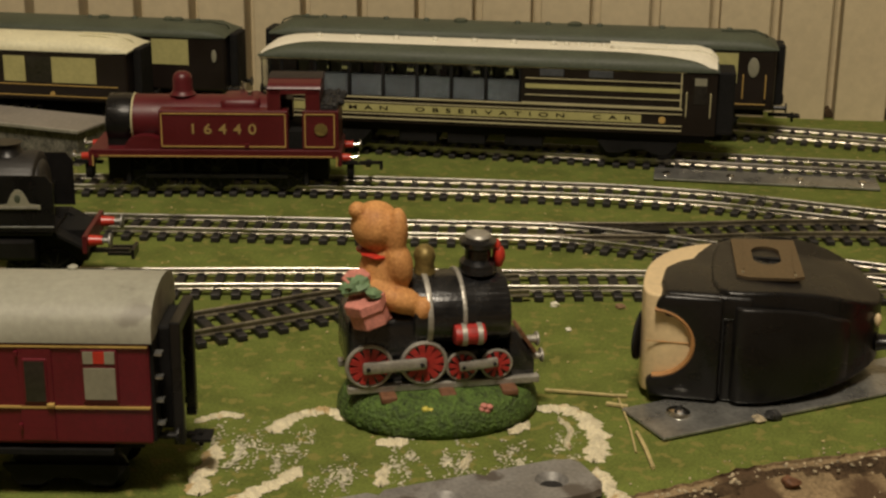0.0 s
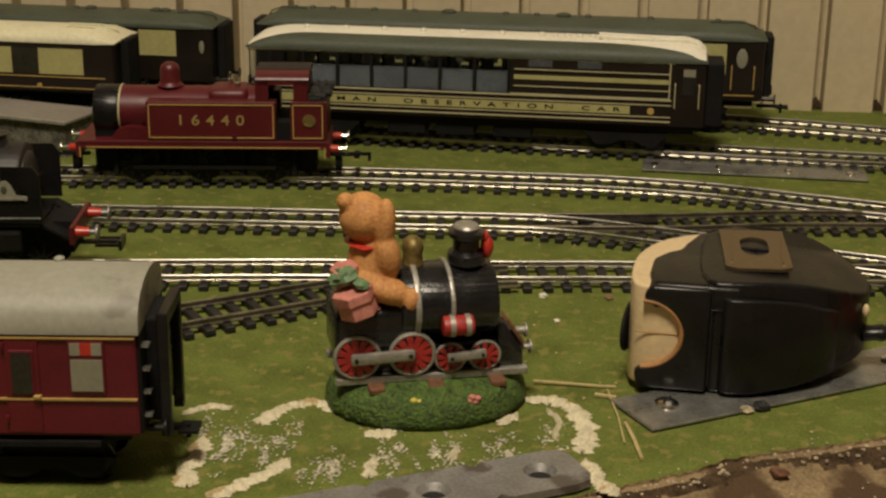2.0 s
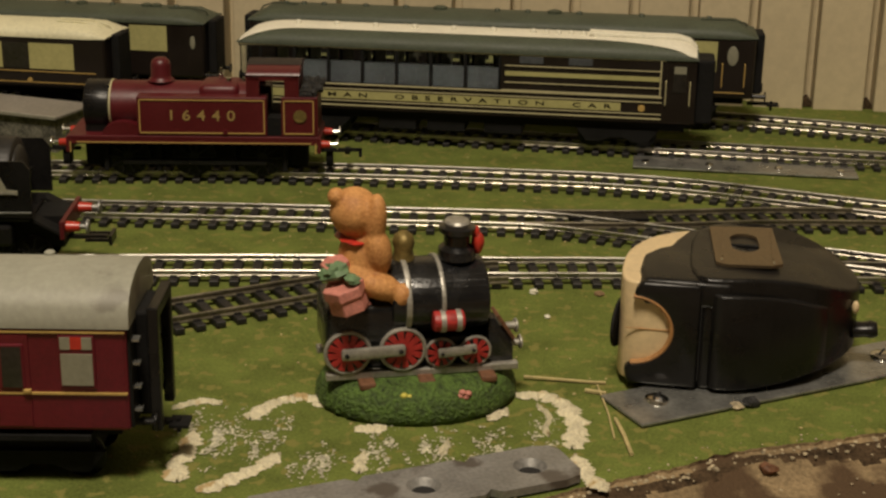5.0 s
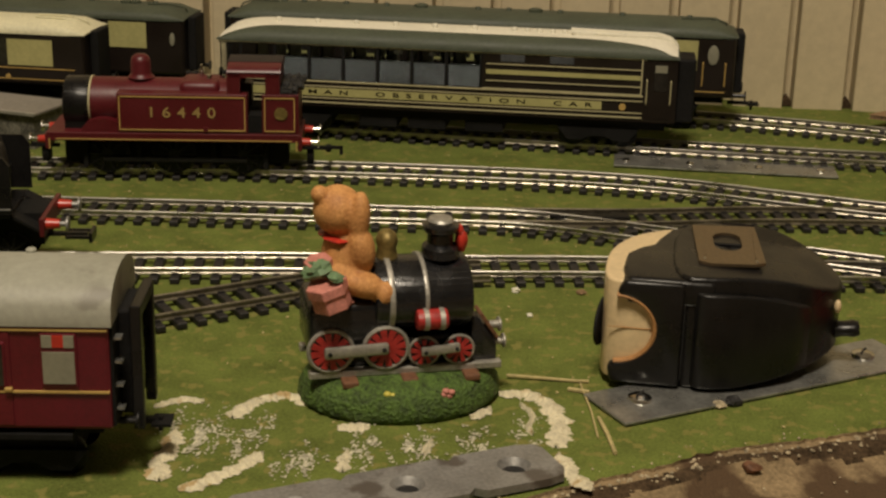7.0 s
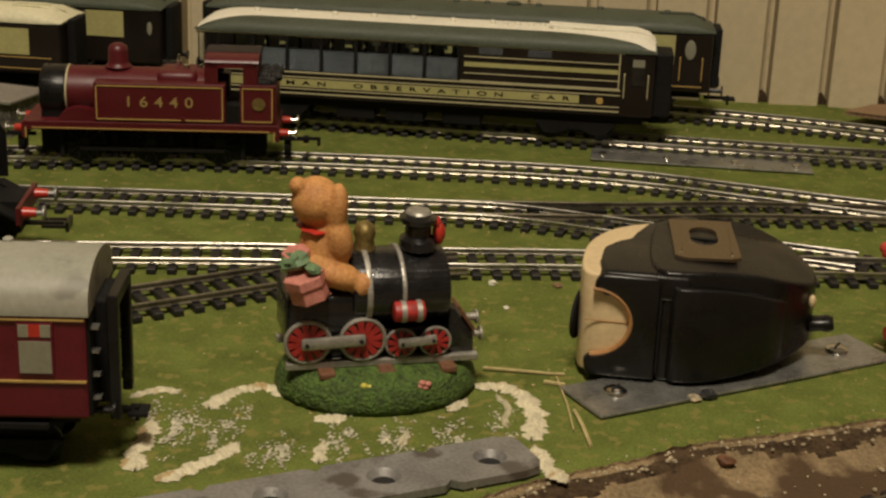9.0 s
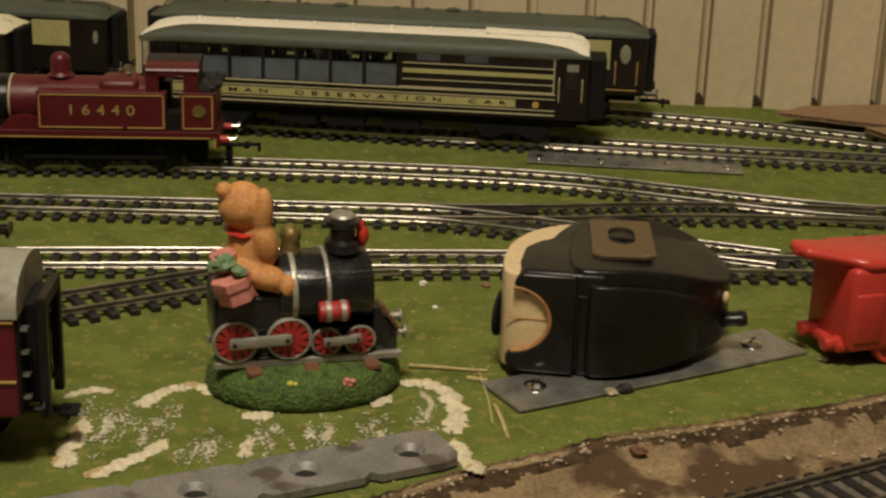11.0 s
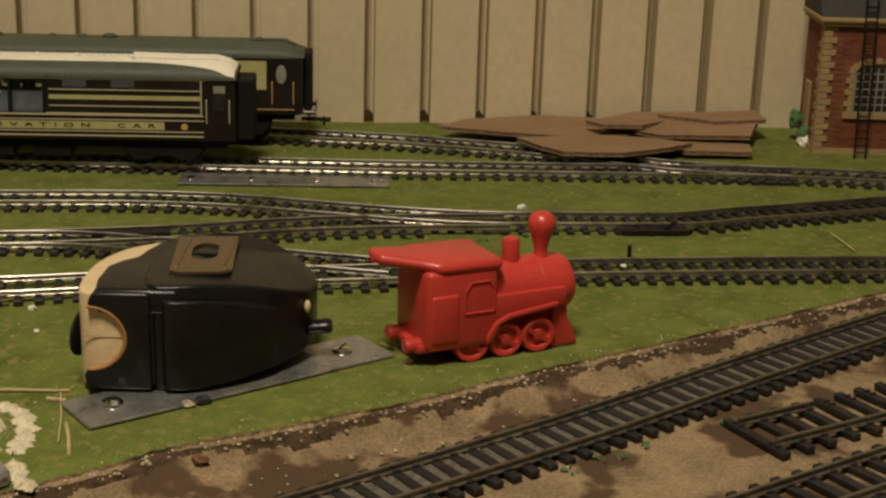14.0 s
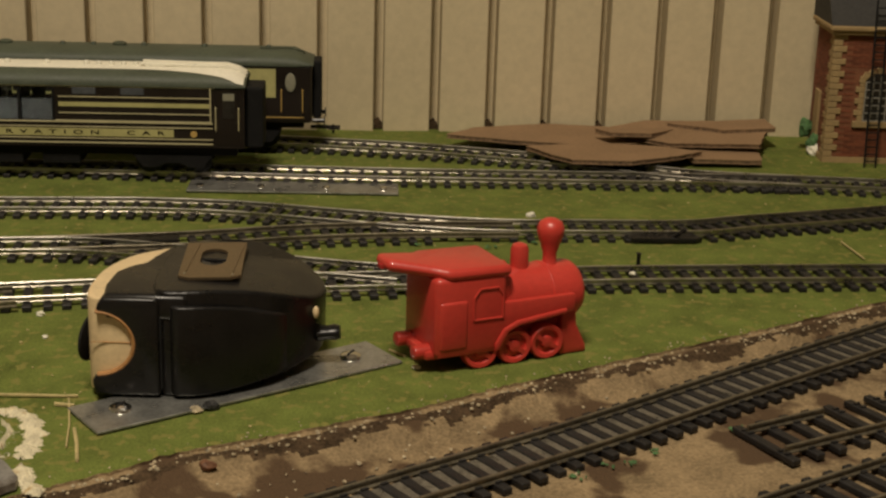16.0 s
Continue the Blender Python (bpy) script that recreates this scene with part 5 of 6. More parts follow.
part("boiler_step", prism([(-0.0060, 0.0060), (-0.0040, 0.0072), (-0.0012, 0.0128), (0.0030, 0.0146), (0.0205, 0.0168), (0.0205, 0.0186), (0.0020, 0.0164), (-0.0030, 0.0140), (-0.0060, 0.0090)], -0.0126, -0.0100, 0.0006, 2, axis="y"), "red_toy", toy, "raised edge over the wheels", smooth=True)
roof = prism([(-0.0415, -0.0050), (-0.0270, -0.0090), (-0.0235, -0.0124), (-0.0004, -0.0124), (-0.0004, 0.0124), (-0.0235, 0.0124), (-0.0270, 0.0090), (-0.0415, 0.0050)], 0.0282, 0.0364, 0.0020, 3)
for v in roof.verts:
    v.co.z += 0.0006 + 0.0036 * max(0, min(1, (-v.co.x - 0.02) / 0.02)) + (0.0040 if v.co.z < 0.0320 else 0)
part("cab_roof", roof, "red_toy", toy, "red roof drawn out into a mouthpiece", smooth=True)
# solid block in a darker red, painting the shade of the mouthpiece hole
part("roof_hole", box(-0.0421, -0.0405, -0.0015, 0.0015, 0.0368, 0.0383, 0.0002), "wheel_red", toy)
part("boiler", lathe([(0.0103, 0), (0.0103, 0.032), (0.0100, 0.0336), (0.0090, 0.0349), (0.0070, 0.0356), (0, 0.0357)], 48, pose(-0.0060, 0, 0.0215, 0, 90, 0)), "red_toy", toy, smooth=True)
part("smokebox_ring", tube((0.0165, 0, 0.0215), (0.0178, 0, 0.0215), 0.0106, seg=40, bevel=0.0003), "red_toy", toy, smooth=True)
part("firebox", box(-0.0060, 0.0020, -0.0100, 0.0100, 0.0200, 0.0322, 0.0030, 3), "red_toy", toy, smooth=True)
skirt = [(-0.0265, 0.0060), (-0.0060, 0.0060), (-0.0030, 0.0090), (-0.0005, 0.0135), (0.0200, 0.0165), (0.0240, 0.0170), (0.0240, 0.0235), (-0.0265, 0.0235)]
for s in (-1, 1):
    part("skirt", prism(skirt, s * 0.0105 - 0.0012, s * 0.0105 + 0.0012, 0.0008, 2, axis="y"), "red_toy", toy, smooth=True)
part("dome", lathe([(0.0032, 0), (0.0030, 0.0030), (0.0030, 0.0078), (0.0024, 0.0092), (0.0012, 0.0098), (0, 0.0099)], 24, pose(0.0085, 0, 0.0302)), "red_toy", toy, smooth=True)
part("funnel", lathe([(0.0030, 0), (0.0024, 0.0015), (0.0023, 0.0045), (0.0036, 0.0090), (0.0045, 0.0118), (0.0046, 0.0138), (0.0038, 0.0160), (0.0020, 0.0172), (0, 0.0175)], 32, pose(0.0200, 0, 0.0305)), "red_toy", toy, "bulb-topped red funnel", smooth=True)
part("valve", blob((0.0010, -0.002, 0.0335), (0.0016, 0.0016, 0.0018), 14), "red_toy", toy, smooth=True)
part("chassis", box(-0.0230, 0.0240, -0.0070, 0.0070, 0.0045, 0.0160, 0.0015), "red_toy", toy, smooth=True)
for x, z in ((-0.0105, 0.0064), (0.0020, 0.0064), (0.0142, 0.0064)):
    for s in (-1, 1):
        w = lathe([(0.0064, 0), (0.0064, 0.0026), (0.0058, 0.0034), (0.0046, 0.0032), (0.0040, 0.0020), (0.0024, 0.0020), (0.0018, 0.0032), (0, 0.0034)], 28, pose(0, 0, 0, 90 if s < 0 else -90, 0, 0))
        part("wheel", w, "red_toy", toy, m=pose(x, s * 0.0078, z), smooth=True)
        part("spoke_bar", box(-0.0050, 0.0050, -0.0012, 0.0012, -0.0008, 0.0008), "red_toy", toy, m=pose(x, s * 0.0098, z, 0, 35, 0))
part("cowcatcher", prism([(0.0195, 0.0000), (0.0305, 0.0000), (0.0300, 0.0030), (0.0262, 0.0110), (0.0255, 0.0200), (0.0205, 0.0200)], -0.0098, 0.0098, 0.0012, 2, axis="y"), "red_toy", toy, smooth=True)
bm = tube((-0.0330, -0.0065, 0.0075), (-0.0220, -0.0065, 0.0075), 0.0026, seg=18, bevel=0.0008)
part("rear_buffer", bm, "red_toy", toy, smooth=True)
bm = tube((-0.0330, 0.0065, 0.0075), (-0.0220, 0.0065, 0.0075), 0.0026, seg=18, bevel=0.0008)
part("rear_buffer", bm, "red_toy", toy, smooth=True)
part("rear_beam", box(-0.0300, -0.0230, -0.0100, 0.0100, 0.0050, 0.0085, 0.0012), "red_toy", toy, smooth=True)

# ---- drilled steel bar ----
bar = thing("steel_bar", "grey drilled flat steel bar with countersunk holes on the grass", "metal bar", pose(0.1019, 0.3491, 0.0008, 0, 0, 29.9))
cuts = [0.0 - 0.0307 * k for k in range(5)]
bm = bmesh.new()
hw, x1, x0 = 0.0106, 0.0118, -0.155
zt_, zb_ = 0.0022, 0.0
bounds = [x1] + [(a + b) / 2 for a, b in zip(cuts, cuts[1:])] + [x0]
for hole_x, hi, lo in zip(cuts, bounds, bounds[1:]):
    ring_o, ring_i, ring_b = [], [], []
    for k in range(32):
        a = 2 * math.pi * k / 32 + math.pi / 32
        dx, dy = math.cos(a), math.sin(a)
        s = min(((hi - hole_x) if dx > 0 else (hole_x - lo)) / max(abs(dx), 1e-6), hw / max(abs(dy), 1e-6))
        px_, py_ = hole_x + dx * s, dy * s
        if hi == x1 and px_ > x1 - 0.004 and abs(py_) > hw - 0.004:
            px_, py_ = min(px_, x1 - 0.0018), math.copysign(min(abs(py_), hw - 0.0010), py_)
        ring_o.append((px_, py_))
        ring_i.append((hole_x + 0.0046 * dx, 0.0046 * dy))
        ring_b.append((hole_x + 0.0030 * dx, 0.0030 * dy))
    vo = [bm.verts.new((*p, zt_)) for p in ring_o]
    vi = [bm.verts.new((*p, zt_)) for p in ring_i]
    vb = [bm.verts.new((*p, zb_)) for p in ring_b]
    vob = [bm.verts.new((*p, zb_)) for p in ring_o]
    for k in range(32):
        j = (k + 1) % 32
        bm.faces.new((vo[k], vo[j], vi[j], vi[k]))
        bm.faces.new((vi[k], vi[j], vb[j], vb[k]))
        bm.faces.new((vo[k], vob[k], vob[j], vo[j]))
bmesh.ops.remove_doubles(bm, verts=bm.verts[:], dist=0.00002)
part("bar", bm, "steel", bar)
for x in cuts[:4]:
    # dark disc at the bottom of each drilled hole stands in for shade
    part("hole", tube((x, 0, -0.0002), (x, 0, 0.0003), 0.0031, seg=20), "hole", bar)

# ---- thin metal strip with screws between the rear tracks ----
strip = thing("joining_strip", "shiny thin metal strip with small screws beside the track", "metal strip", pose(0.1296, 0.6780, 0.0006, 0, 0, -1.2) @ Matrix.Diagonal((1.03, 1.42, 1.0, 1.0)))
part("strip", box(0, 0.100, -0.0068, 0.0075, 0, 0.0009, 0.0002, 1), "zinc", strip)
for x in (0.0055, 0.0345, 0.0655, 0.093):
    part("screw", lathe([(0.0019, 0.0009), (0.0017, 0.0015), (0.0008, 0.0019), (0, 0.0019)], 16, pose(x, 0, 0)), "chrome", strip, smooth=True)
plat = thing("platform", "grey-brown model station platform between the tracks", "platform", pose(-0.1334, 0.6793, 0, 0, 0, -13.8) @ Matrix.Diagonal((1.01, 1.4, 0.977, 1.0)))
part("deck", box(-0.16, 0.0, -0.0237, 0, 0.0165, 0.0180, 0.0003, 1), "platform_deck", plat)
part("platform_wall", box(-0.16, -0.0015, -0.0225, -0.0015, 0, 0.0165), "platform_wall", plat)
part("edge_strip", box(-0.16, 0.0004, -0.0243, -0.0229, 0.0168, 0.0184, 0.0002, 1), "silver_paint", plat, "pale worn platform edge")

# ---- torn cardboard against the panel ----


def sheet(points, z, tilt, label, wave=0.0012):
    cx, cy = sum(p[0] for p in points) / len(points), sum(p[1] for p in points) / len(points)
    t = thing("cardboard", label, "cardboard", pose(cx - 0.003, cy, z, tilt[0], tilt[1], 0), group="torn cardboard pieces")
    ring = []
    for a, b in zip(points, points[1:] + points[:1]):
        k = max(2, int((Vector(a) - Vector(b)).length / 0.004))
        for i in range(k):
            q = Vector(a).lerp(Vector(b), i / k)
            ring.append((q.x - cx + rng.uniform(-0.0006, 0.0006), q.y - cy + rng.uniform(-0.0006, 0.0006)))
    part("top_liner", prism(ring, 0.0019, 0.0024), "card", t)
    part("fluting", prism([(x * 0.985, y * 0.985) for x, y in ring], 0.0004, 0.0019), "card_edge", t, "dark torn corrugated edge")
    part("bottom_liner", prism(ring, 0.0, 0.0004), "card", t)


sheet([(0.2647, 0.7714), (0.2833, 0.7920), (0.3268, 0.8082), (0.3941, 0.8010), (0.3871, 0.7694), (0.3457, 0.7542), (0.3034, 0.7614)], 0.0045, (0, 1.0), "brown torn corrugated cardboard lying over the track")
sheet([(0.3501, 0.7857), (0.3836, 0.8045), (0.4439, 0.7996), (0.4478, 0.7765), (0.4365, 0.7488), (0.3869, 0.7535)], 0.0078, (2, -1.5), "brown torn corrugated cardboard piece on a pile")
sheet([(0.3067, 0.7453), (0.3530, 0.7598), (0.3834, 0.7522), (0.4022, 0.7394), (0.3822, 0.7226), (0.3573, 0.7065), (0.3264, 0.7071), (0.3175, 0.7210)], 0.0060, (-3, 0.5), "brown cardboard flap tilted over the rails")
sheet([(0.3790, 0.7733), (0.4378, 0.7630), (0.4337, 0.7317), (0.3967, 0.7321)], 0.0026, (0, 0.5), "brown corrugated cardboard underneath the pile")

sheet([(0.3924, 0.7898), (0.4517, 0.7997), (0.4533, 0.7760), (0.4228, 0.7724)], 0.0104, (1, -1), "brown cardboard offcut on top of the pile")
sheet([(0.3479, 0.7699), (0.3740, 0.7770), (0.3924, 0.7898), (0.3955, 0.7814), (0.3784, 0.7622), (0.3549, 0.7581)], 0.0092, (-4, 2), "torn cardboard strip with ragged grey edge")

# ---- brick building ----
bld = thing("brick_building", "red brick model building with pale stone quoins and dark roof", "model building", pose(0.4698, 0.7507, 0, 0, 0, -4.0) @ Matrix.Diagonal((1.1, 1.3, 1.065, 1.0)))
BL, BD, BH = 0.085, 0.030, 0.0665
part("core", box(0.0002, BL, 0.0002, BD, 0.0, BH), "mortar", bld)
part("cornice", box(-0.0022, BL, -0.0022, BD, BH, BH + 0.0020, 0.0004), "stone", bld)
part("cornice_top", box(-0.0035, BL, -0.0035, BD, BH + 0.0020, BH + 0.0048, 0.0008), "stone", bld)
part("roof", prism([(-0.0030, BH + 0.0048), (BD, BH + 0.0048), (BD, BH + 0.045), (BD * 0.75, BH + 0.045), (0.002, BH + 0.012)], -0.0030, BL, axis="x"), "slate", bld, "dark slate roof")
part("plinth", box(-0.0006, BL, -0.0006, BD, 0.0, 0.0030), "stone", bld)
q = 0
zq = 0.0032
while zq < BH - 0.002:
    w = 0.0062 if q % 2 else 0.0040
    part("quoin", box(-0.0005, w, -0.0006, 0.0040 if q % 2 else 0.0062, zq, zq + 0.0029, 0.0002, 1), "stone", bld)
    zq += 0.0032
    q += 1
# arched window with a glazing grid
wx0, wx1, wz0, wz1 = 0.0175, 0.0390, 0.0225, 0.0425
arch = [(wx0, wz0), (wx1, wz0), (wx1, wz1)] + [((wx0 + wx1) / 2 + (wx1 - wx0) / 2 * math.cos(math.pi * k / 10), wz1 + 0.0045 * math.sin(math.pi * k / 10)) for k in range(1, 10)] + [(wx0, wz1)]
win = part("window", prism(arch, -0.0004, 0.0010, axis="y"), "window_dark", bld, "dark arched window with white glazing bars")
for k in range(7):
    x = wx0 + (wx1 - wx0) * k / 6
    part("glazing_bar", box(x - 0.0003, x + 0.0003, -0.0009, -0.0003, wz0, wz1 + (0.0 if k in (0, 6) else 0.003)), "silver_paint", win)
for k in range(6):
    z = wz0 + 0.0040 * k
    part("glazing_bar", box(wx0, wx1, -0.0009, -0.0003, z - 0.0003, z + 0.0003), "silver_paint", win)
part("window_sill", box(wx0 - 0.0050, wx1 + 0.005, -0.0014, 0.0010, wz0 - 0.0036, wz0 - 0.0004, 0.0003), "stone", bld)
for k in range(7):
    for x0, x1 in ((wx0 - (0.0048 if k % 2 else 0.0030), wx0 - 0.0003), (wx1 + 0.0003, wx1 + 0.004)):
        part("jamb_stone", box(x0, x1, -0.0007, 0.0010, wz0 + k * 0.0030 - 0.0004, wz0 + k * 0.0030 + 0.0024, 0.0002, 1), "stone", bld)
for k in range(9):
    a = math.pi * (k + 0.5) / 9
    bm = box(-0.0016, 0.0016, -0.0009, 0.0010, 0.0, 0.0030, 0.0002, 1)
    bmesh.ops.transform(bm, matrix=pose((wx0 + wx1) / 2 + (wx1 - wx0 + 0.001) / 2 * math.cos(a), 0, wz1 + 0.0050 * math.sin(a), 0, 90 - math.degrees(a), 0), verts=bm.verts)
    part("arch_stone", bm, "stone", bld)
part("side_door", box(-0.0010, 0.0008, 0.0140, 0.0215, 0.0030, 0.0340, 0.0003), "stone", bld, "narrow pale side doorway")
ladder = thing("ladder", "thin dark model ladder leaning against the brick building", "ladder", pose(0.4922, 0.7382, 0.0, -5, 0, -2) @ Matrix.Diagonal((1.1, 1.0, 1.065, 1.0)))
for s in (-1, 1):
    part("stile", box(s * 0.0028 - 0.0004, s * 0.0028 + 0.0004, -0.0004, 0.0004, 0, 0.085), "black_matt", ladder)
for k in range(22):
    part("rung", box(-0.0028, 0.0028, -0.0003, 0.0003, 0.003 + k * 0.0037, 0.0036 + k * 0.0037), "black_matt", ladder)

bush = thing("torn_scenery", "crumpled green scenery scrap with white torn edge beside the building", "scenery scrap", pose(0.4675, 0.7749, 0) @ Matrix.Diagonal((1.1, 1.2, 1.05, 1.0)))
bm = blob((0.0, 0.004, 0.012), (0.0030, 0.0035, 0.0050), 16, 0.5, 3)
blob((0.0025, -0.004, 0.007), (0.0030, 0.0030, 0.0060), 16, 0.5, 5, ry=25, bm=bm)
part("foliage", bm, "glue_green", bush)
bm = blob((0.003, -0.006, 0.0025), (0.0040, 0.0030, 0.0030), 14, 0.5, 8)
part("torn_edge", bm, "roof_white", bush)

# ---- point-lever housings by the tracks ----


def lever(x, y, turn):
    t = thing("point_lever", "black plastic point lever housing beside the track", "track lever", pose(x, y, 0.0, 0, 0, turn), group="point levers")
    part("housing", prism([(-0.014, -0.003), (0.014, -0.003), (0.018, 0.0), (0.014, 0.003), (-0.014, 0.003), (-0.017, 0.0)], 0.0004, 0.0028, 0.0005), "black", t)
    part("lever_arm", tube((0.004, 0, 0.0026), (0.010, 0, 0.0060), 0.0009, seg=8), "black", t)


lever(0.3480, 0.5925, 1)
peg = thing("track_pin", "small black upright peg beside the rails", "peg", pose(0.3301, 0.5570, 0))
part("pin", lathe([(0.0012, 0), (0.0009, 0.002), (0.0009, 0.0055), (0.0013, 0.006), (0, 0.0064)], 10), "black", peg)
frog = thing("turnout_frog", "black plastic turnout frog between the converging rails", "turnout part", pose(0.1196, 0.5798, 0.0022, 0, 0, 7))
part("frog_block", box(-0.017, 0.016, -0.0035, 0.0035, 0, 0.0016, 0.0004), "black", frog)

# ---- dried glue outlines on the grass ----


def stroke(points, w, material="glue", seed=0):
    t = tagged(new("dried_glue"), "cream dried glue mark cracked on the grass", "glue mark", "dried glue marks")
    bm = bmesh.new()
    s = spline(points, 0.00045)
    a_, b_ = [], []
    for i, (q, a) in enumerate(s):
        n = Vector((-math.sin(a), math.cos(a)))
        taper = min(1, (i + 1) / 6, (len(s) - i) / 6)
        l = w / 2 * taper * (1 + 0.6 * noise.noise(Vector((i * 0.13, seed, 0.3))) + 0.55 * noise.noise(Vector((i * 0.47, seed, 0.3))))
        r = w / 2 * taper * (1 + 0.6 * noise.noise(Vector((i * 0.13, seed, 7.3))) + 0.55 * noise.noise(Vector((i * 0.47, seed, 7.3))))
        a_.append((q + n * l, 0.0010))
        b_.append((q - n * r, 0.0010))
    lo1 = [bm.verts.new((q.x, q.y, 0.0002)) for q, _ in a_]
    hi = [bm.verts.new(((p.x + q.x) / 2 + rng.uniform(-1, 1) * 0.0003, (p.y + q.y) / 2, 0.0013 + rng.uniform(0, 0.0004))) for (p, _), (q, _) in zip(a_, b_)]
    lo2 = [bm.verts.new((q.x, q.y, 0.0002)) for q, _ in b_]
    for k in range(len(s) - 1):
        bm.faces.new((lo1[k], lo1[k + 1], hi[k + 1], hi[k]))
        bm.faces.new((hi[k], hi[k + 1], lo2[k + 1], lo2[k]))
    part("crust", bm, material, t, smooth=True)


G1, G2 = 0.0042, 0.0024
stroke([(0.0093, 0.3809), (0.0030, 0.3816), (-0.0044, 0.3749)], 0.0022, seed=1)
stroke([(0.0065, 0.3609), (0.0079, 0.3492), (0.0072, 0.3402), (0.0104, 0.3307)], 0.0054, seed=2)
stroke([(0.0199, 0.3715), (0.0225, 0.3805), (0.0283, 0.3875), (0.0352, 0.3891), (0.0409, 0.3831)], 0.0050, seed=3)
stroke([(0.0336, 0.3502), (0.0292, 0.3421), (0.0225, 0.3327), (0.0165, 0.3266)], 0.0050, seed=4)
stroke([(0.0507, 0.3691), (0.0558, 0.3708), (0.0600, 0.3715)], 0.0064, seed=5)
stroke([(0.0564, 0.3550), (0.0559, 0.3487), (0.0567, 0.3429)], 0.0036, seed=6)
stroke([(0.0944, 0.3997), (0.1024, 0.4018), (0.1094, 0.3949), (0.1128, 0.3838), (0.1133, 0.3718), (0.1124, 0.3660)], 0.0060, seed=7)
stroke([(0.1135, 0.3618), (0.1164, 0.3526), (0.1205, 0.3452), (0.1230, 0.3426)], 0.0052, seed=8)
stroke([(0.0872, 0.3819), (0.0932, 0.3890)], 0.0040, seed=9)
stroke([(0.1009, 0.3935), (0.1051, 0.3870), (0.1045, 0.3788), (0.1059, 0.3727)], 0.0016, seed=10)
stroke([(0.0780, 0.3665), (0.0769, 0.3561)], 0.0022, seed=11)

# thin flecks of glue, scattered
bm = bmesh.new()
areas = [((0.0150, 0.3599), (0.0063, 0.0150), 150), ((0.0276, 0.3584), (0.0045, 0.0150), 120), ((0.0442, 0.3472), (0.0054, 0.0091), 150), ((0.0601, 0.3569), (0.0045, 0.0115), 140),
         ((0.0749, 0.3598), (0.0055, 0.0104), 150), ((0.0898, 0.3651), (0.0055, 0.0117), 130), ((0.1045, 0.3788), (0.0046, 0.0106), 100), ((0.0044, 0.3669), (0.0045, 0.0116), 70), ((0.1094, 0.3570), (0.0055, 0.0070), 25)]
CELL = 0.00032
cells = {}


def film_corner(i, j):
    """One shared corner of the broken glue film, a little off its grid."""
    if (i, j) not in cells:
        v = Vector((i * CELL, j * CELL, 5.0))
        w = noise.noise_vector(v * 2100) * CELL * 0.55
        cells[(i, j)] = bm.verts.new((v.x + w.x, v.y + w.y, 0.00032 + 0.0001 * abs(w.z) / CELL))
    return cells[(i, j)]


for i in range(int(-0.014 / CELL), int(0.140 / CELL)):
    for j in range(int(0.290 / CELL), int(0.405 / CELL)):
        x, y_ = i * CELL, j * CELL
        near = max(n / 150 * math.exp(-((x - cx) / sx) ** 2 - ((y_ - cy) / sy) ** 2) for (cx, cy), (sx, sy), n in areas)
        if near < 0.1:
            continue
        broad = noise.noise(Vector((x * 330, y_ * 170, 2.0)))
        small = noise.noise(Vector((x * 1150, y_ * 800, 9.0)))
        if 0.50 * broad + 0.62 * small + 0.48 * near > 0.42:
            bm.faces.new((film_corner(i, j), film_corner(i + 1, j), film_corner(i + 1, j + 1), film_corner(i, j + 1)))
flecks = part("glue_flecks", bm, "glue_thin")
tagged(flecks, "pale flecks of thin dried glue scattered on the grass", "glue flecks", kind="stuff")

# ---- straws, wires, chips and grit ----


def straw(points, r, label="dry straw stalk lying on the grass"):
    t = tagged(new("straw"), label, "straw", "straw stalks")
    part("stalk", wire([(*p, 0.0008) for p in points], r, 6), "straw", t)


straw([(0.0958, 0.4140), (0.1060, 0.4135), (0.1172, 0.4129), (0.1210, 0.4133)], 0.0005, "thin wire-like straw beside the figurine base")
straw([(0.1185, 0.4109), (0.1221, 0.3911), (0.1241, 0.3741)], 0.0003)
straw([(0.1242, 0.3873), (0.1266, 0.3774), (0.1289, 0.3647)], 0.0006)
straw([(0.1149, 0.4064), (0.1213, 0.4051)], 0.0007)
straw([(0.2222, 0.4557), (0.2274, 0.4494)], 0.0005)
straw([(0.4298, 0.5944), (0.4317, 0.5687)], 0.0004)


def pebble(x, y, z, s, material, label, name="chip", seed=1):
    t = tagged(new(name), label, "stone chip", "loose chips")
    t.matrix_world = pose(x, y, z)
    part("stone", blob((0, 0, s * 0.45), (s, s * 0.8, s * 0.6), 10, 0.45, seed), material, t)


pebble(0.1003, 0.4676, 0.0, 0.0011, "roof_white", "tiny white chip on the grass", seed=1)
pebble(0.2310, 0.4389, 0.0, 0.0016, "roof_white", "small white chip on the grass", seed=2)
pebble(0.1663, 0.3669, -0.003, 0.0026, "resin_brown", "small orange-brown pebble at the grass edge", "pebble", 3)
pebble(0.1595, 0.4014, 0.0, 0.0022, "stone_bits", "pale pebble beside the metal plate", "pebble", 4)
pebble(0.1640, 0.4040, 0.0, 0.0028, "coal", "dark pebble beside the metal plate", "pebble", 5)
pebble(0.1173, 0.4927, 0.0, 0.0018, "card", "brown leaf scrap by the sleepers", "scrap", 6)
pebble(0.0941, 0.4913, 0.0, 0.0016, "roof_white", "white chip by the sleepers", seed=7)
pebble(0.2920, 0.6215, 0.003, 0.0022, "roof_white", "white scrap lying on the rails", "scrap", 8)
pebble(0.3236, 0.5364, 0.003, 0.0014, "roof_white", "white chip on the track", seed=9)

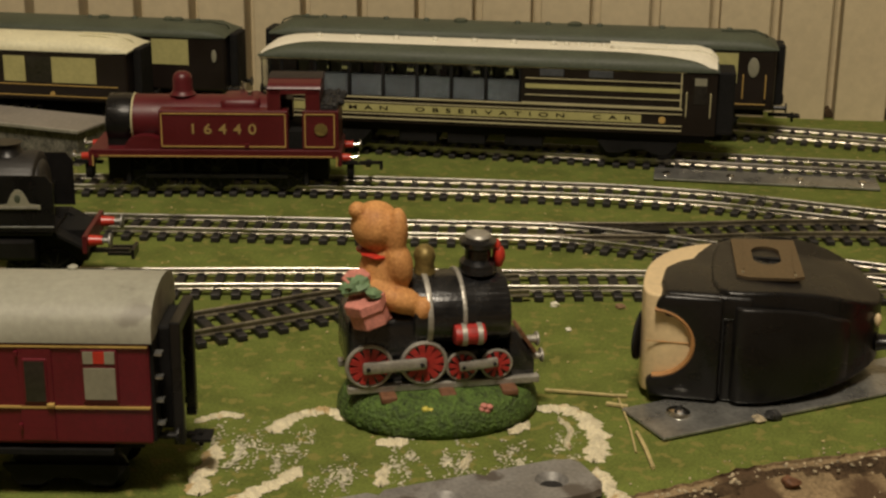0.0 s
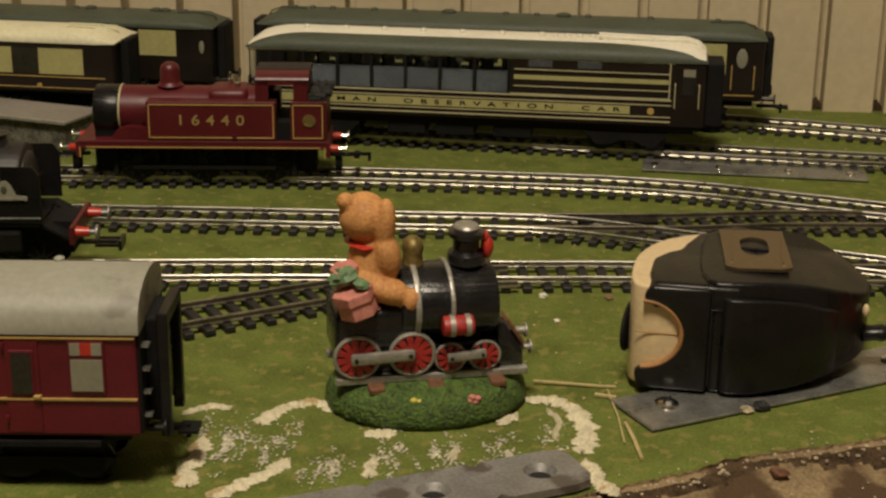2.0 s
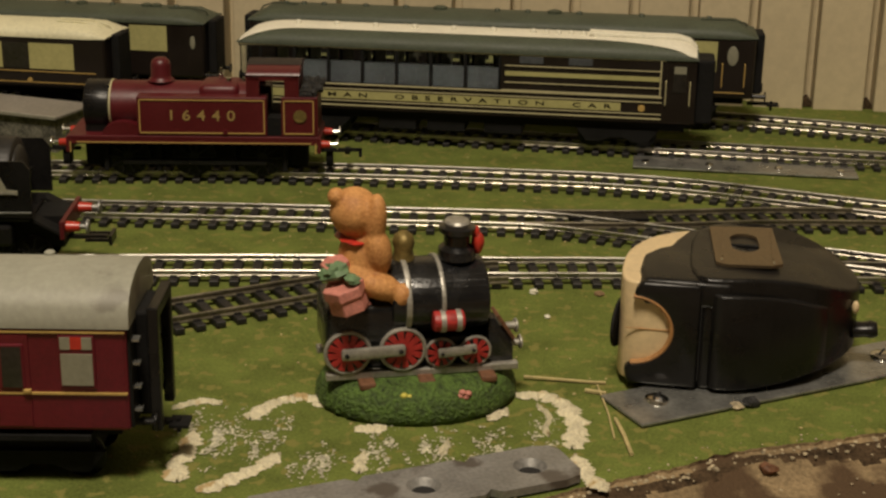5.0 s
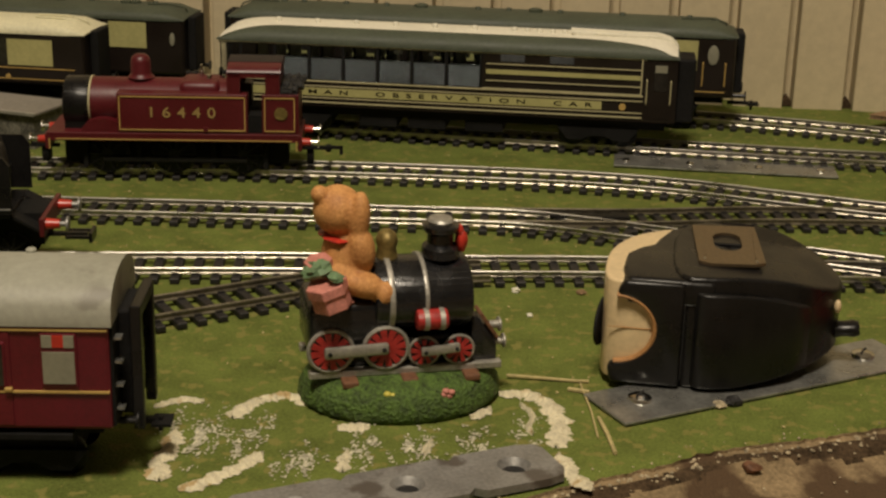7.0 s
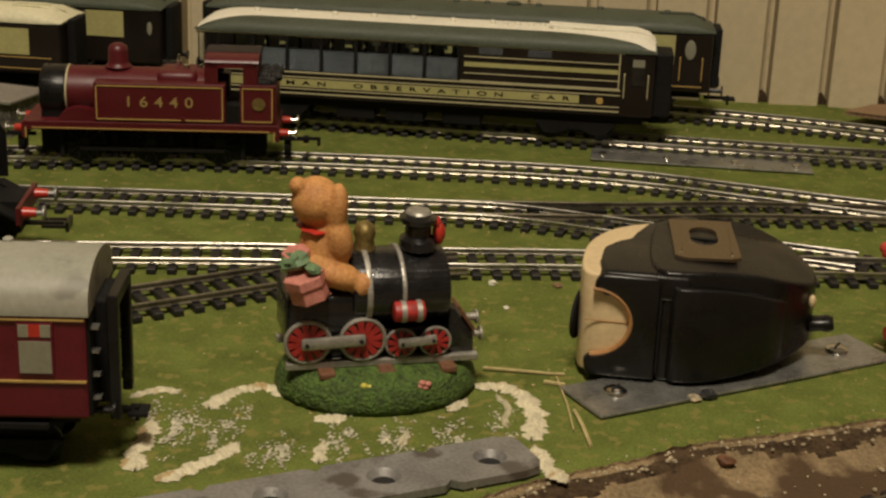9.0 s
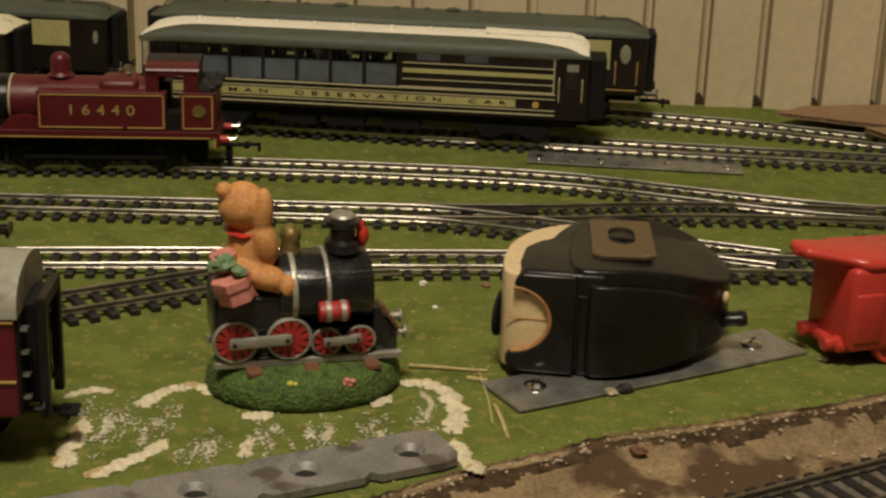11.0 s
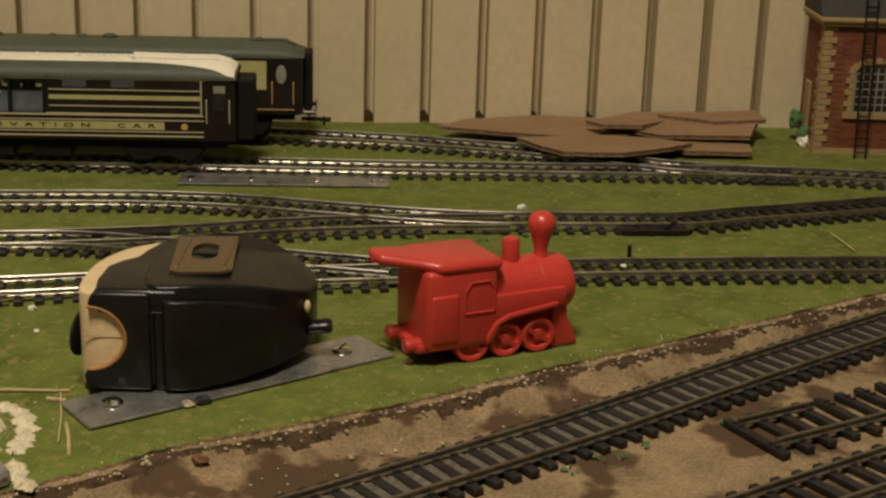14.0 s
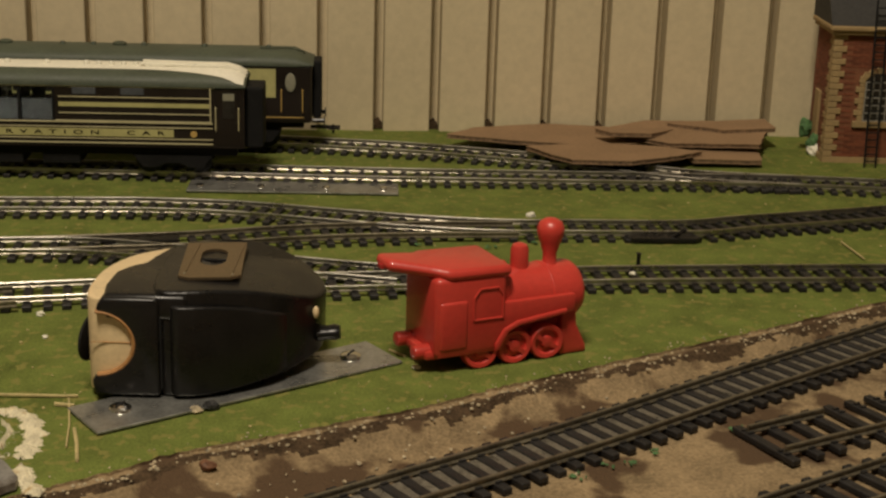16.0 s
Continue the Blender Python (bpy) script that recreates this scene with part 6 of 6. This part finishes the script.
bm = bmesh.new()
edge_line = spline(EDGE, 0.0015)
for q, a in edge_line:
    if not 0.07 < q.x < 0.48:
        continue
    for _ in range(2):
        o = rng.gauss(-0.0020, 0.0030)
        p = (q.x - math.sin(a) * o + rng.uniform(-0.002, 0.002), q.y + math.cos(a) * o, (0.0002 if o > 0.0006 else -0.0014))
        s = rng.uniform(0.0002, 0.0008) * (0.6 if o > 0 else 1)
        blob(p, (s, s, s * 0.7), 5, 0.5, rng.random() * 50, bm=bm)
for _ in range(260):
    x = rng.uniform(0.13, 0.48)
    y_ = 0.3605 + (x - 0.14) * 0.54 - abs(rng.gauss(0, 0.03)) - 0.004
    s = rng.uniform(0.0002, 0.0008)
    blob((x, y_, SOIL_Z + 0.0006), (s, s, s * 0.7), 5, 0.5, rng.random() * 50, bm=bm)
grit = part("grit", bm, "stone_bits")
tagged(grit, "sandy grit and small stones along the worn grass edge", "grit", kind="stuff")

bm = bmesh.new()
for _ in range(420):
    x, y_ = rng.uniform(-0.15, 0.47), rng.uniform(0.33, 0.80)
    if y_ < 0.32 + max(0, x - 0.08) * 0.59 + 0.006:
        continue
    s = rng.uniform(0.0002, 0.0006)
    blob((x, y_, 0.0003), (s, s * rng.uniform(0.6, 1.6), s * 0.6), 5, 0.4, rng.random() * 50, bm=bm)
tufts = part("flock_specks", bm, "straw")
tagged(tufts, "pale specks of loose flock and dust on the grass", "flock specks", kind="stuff")
bm = bmesh.new()
for x, y_ in ((0.2931, 0.3744), (0.3039, 0.3830), (0.2775, 0.3652), (0.2909, 0.5881), (0.2876, 0.3732), (0.2383, 0.5822), (0.2685, 0.5805), (0.2866, 0.5004), (0.3334, 0.3997)):
    for _ in range(5):
        blob((x + rng.gauss(0, 0.0018), y_ + rng.gauss(0, 0.0012), (SOIL_Z if y_ < 0.43 else 0) + 0.0012), (0.0007 * rng.uniform(0.4, 1.6), 0.0007 * rng.uniform(0.4, 1.6), 0.0004), 6, 0.6, rng.random() * 50, bm=bm)
gt = part("flock_clumps", bm, "glue_green")
tagged(gt, "bright green loose flock clumps beside the sleepers", "flock", kind="stuff")

# ---- bricks of the building, courses on the two visible walls ----
BRICK_A = box(-0.0026, 0.0026, 0, 0.0008, 0, 0.0011)
BRICK_B = box(0, 0.0008, -0.0026, 0.0026, 0, 0.0011)
meshes = []
for nm, b_ in (("brick", BRICK_A), ("brick", BRICK_B)):
    me = bpy.data.meshes.new(nm)
    b_.to_mesh(me)
    b_.free()
    me.materials.append(M["brick"])
    meshes.append(me)
zc, row = 0.0034, 0
while zc < BH - 0.0014:
    off = 0.0029 if row % 2 else 0.0
    x = 0.0090 + off
    while x < 0.036:
        inside = wx0 - 0.006 < x < wx1 + 0.006 and wz0 - 0.004 < zc < wz1 + 0.007
        if not inside:
            ob = new("brick", meshes[0])
            ob.parent, ob.matrix_basis = bld, pose(x, 0.0, zc)
        x += 0.0058
    y_ = 0.0085 + off
    while y_ < BD - 0.002:
        if not (0.011 < y_ < 0.0245 and zc < 0.036):
            ob = new("brick", meshes[1])
            ob.parent, ob.matrix_basis = bld, pose(0.0, y_, zc)
        y_ += 0.0058
    zc += 0.00145
    row += 1
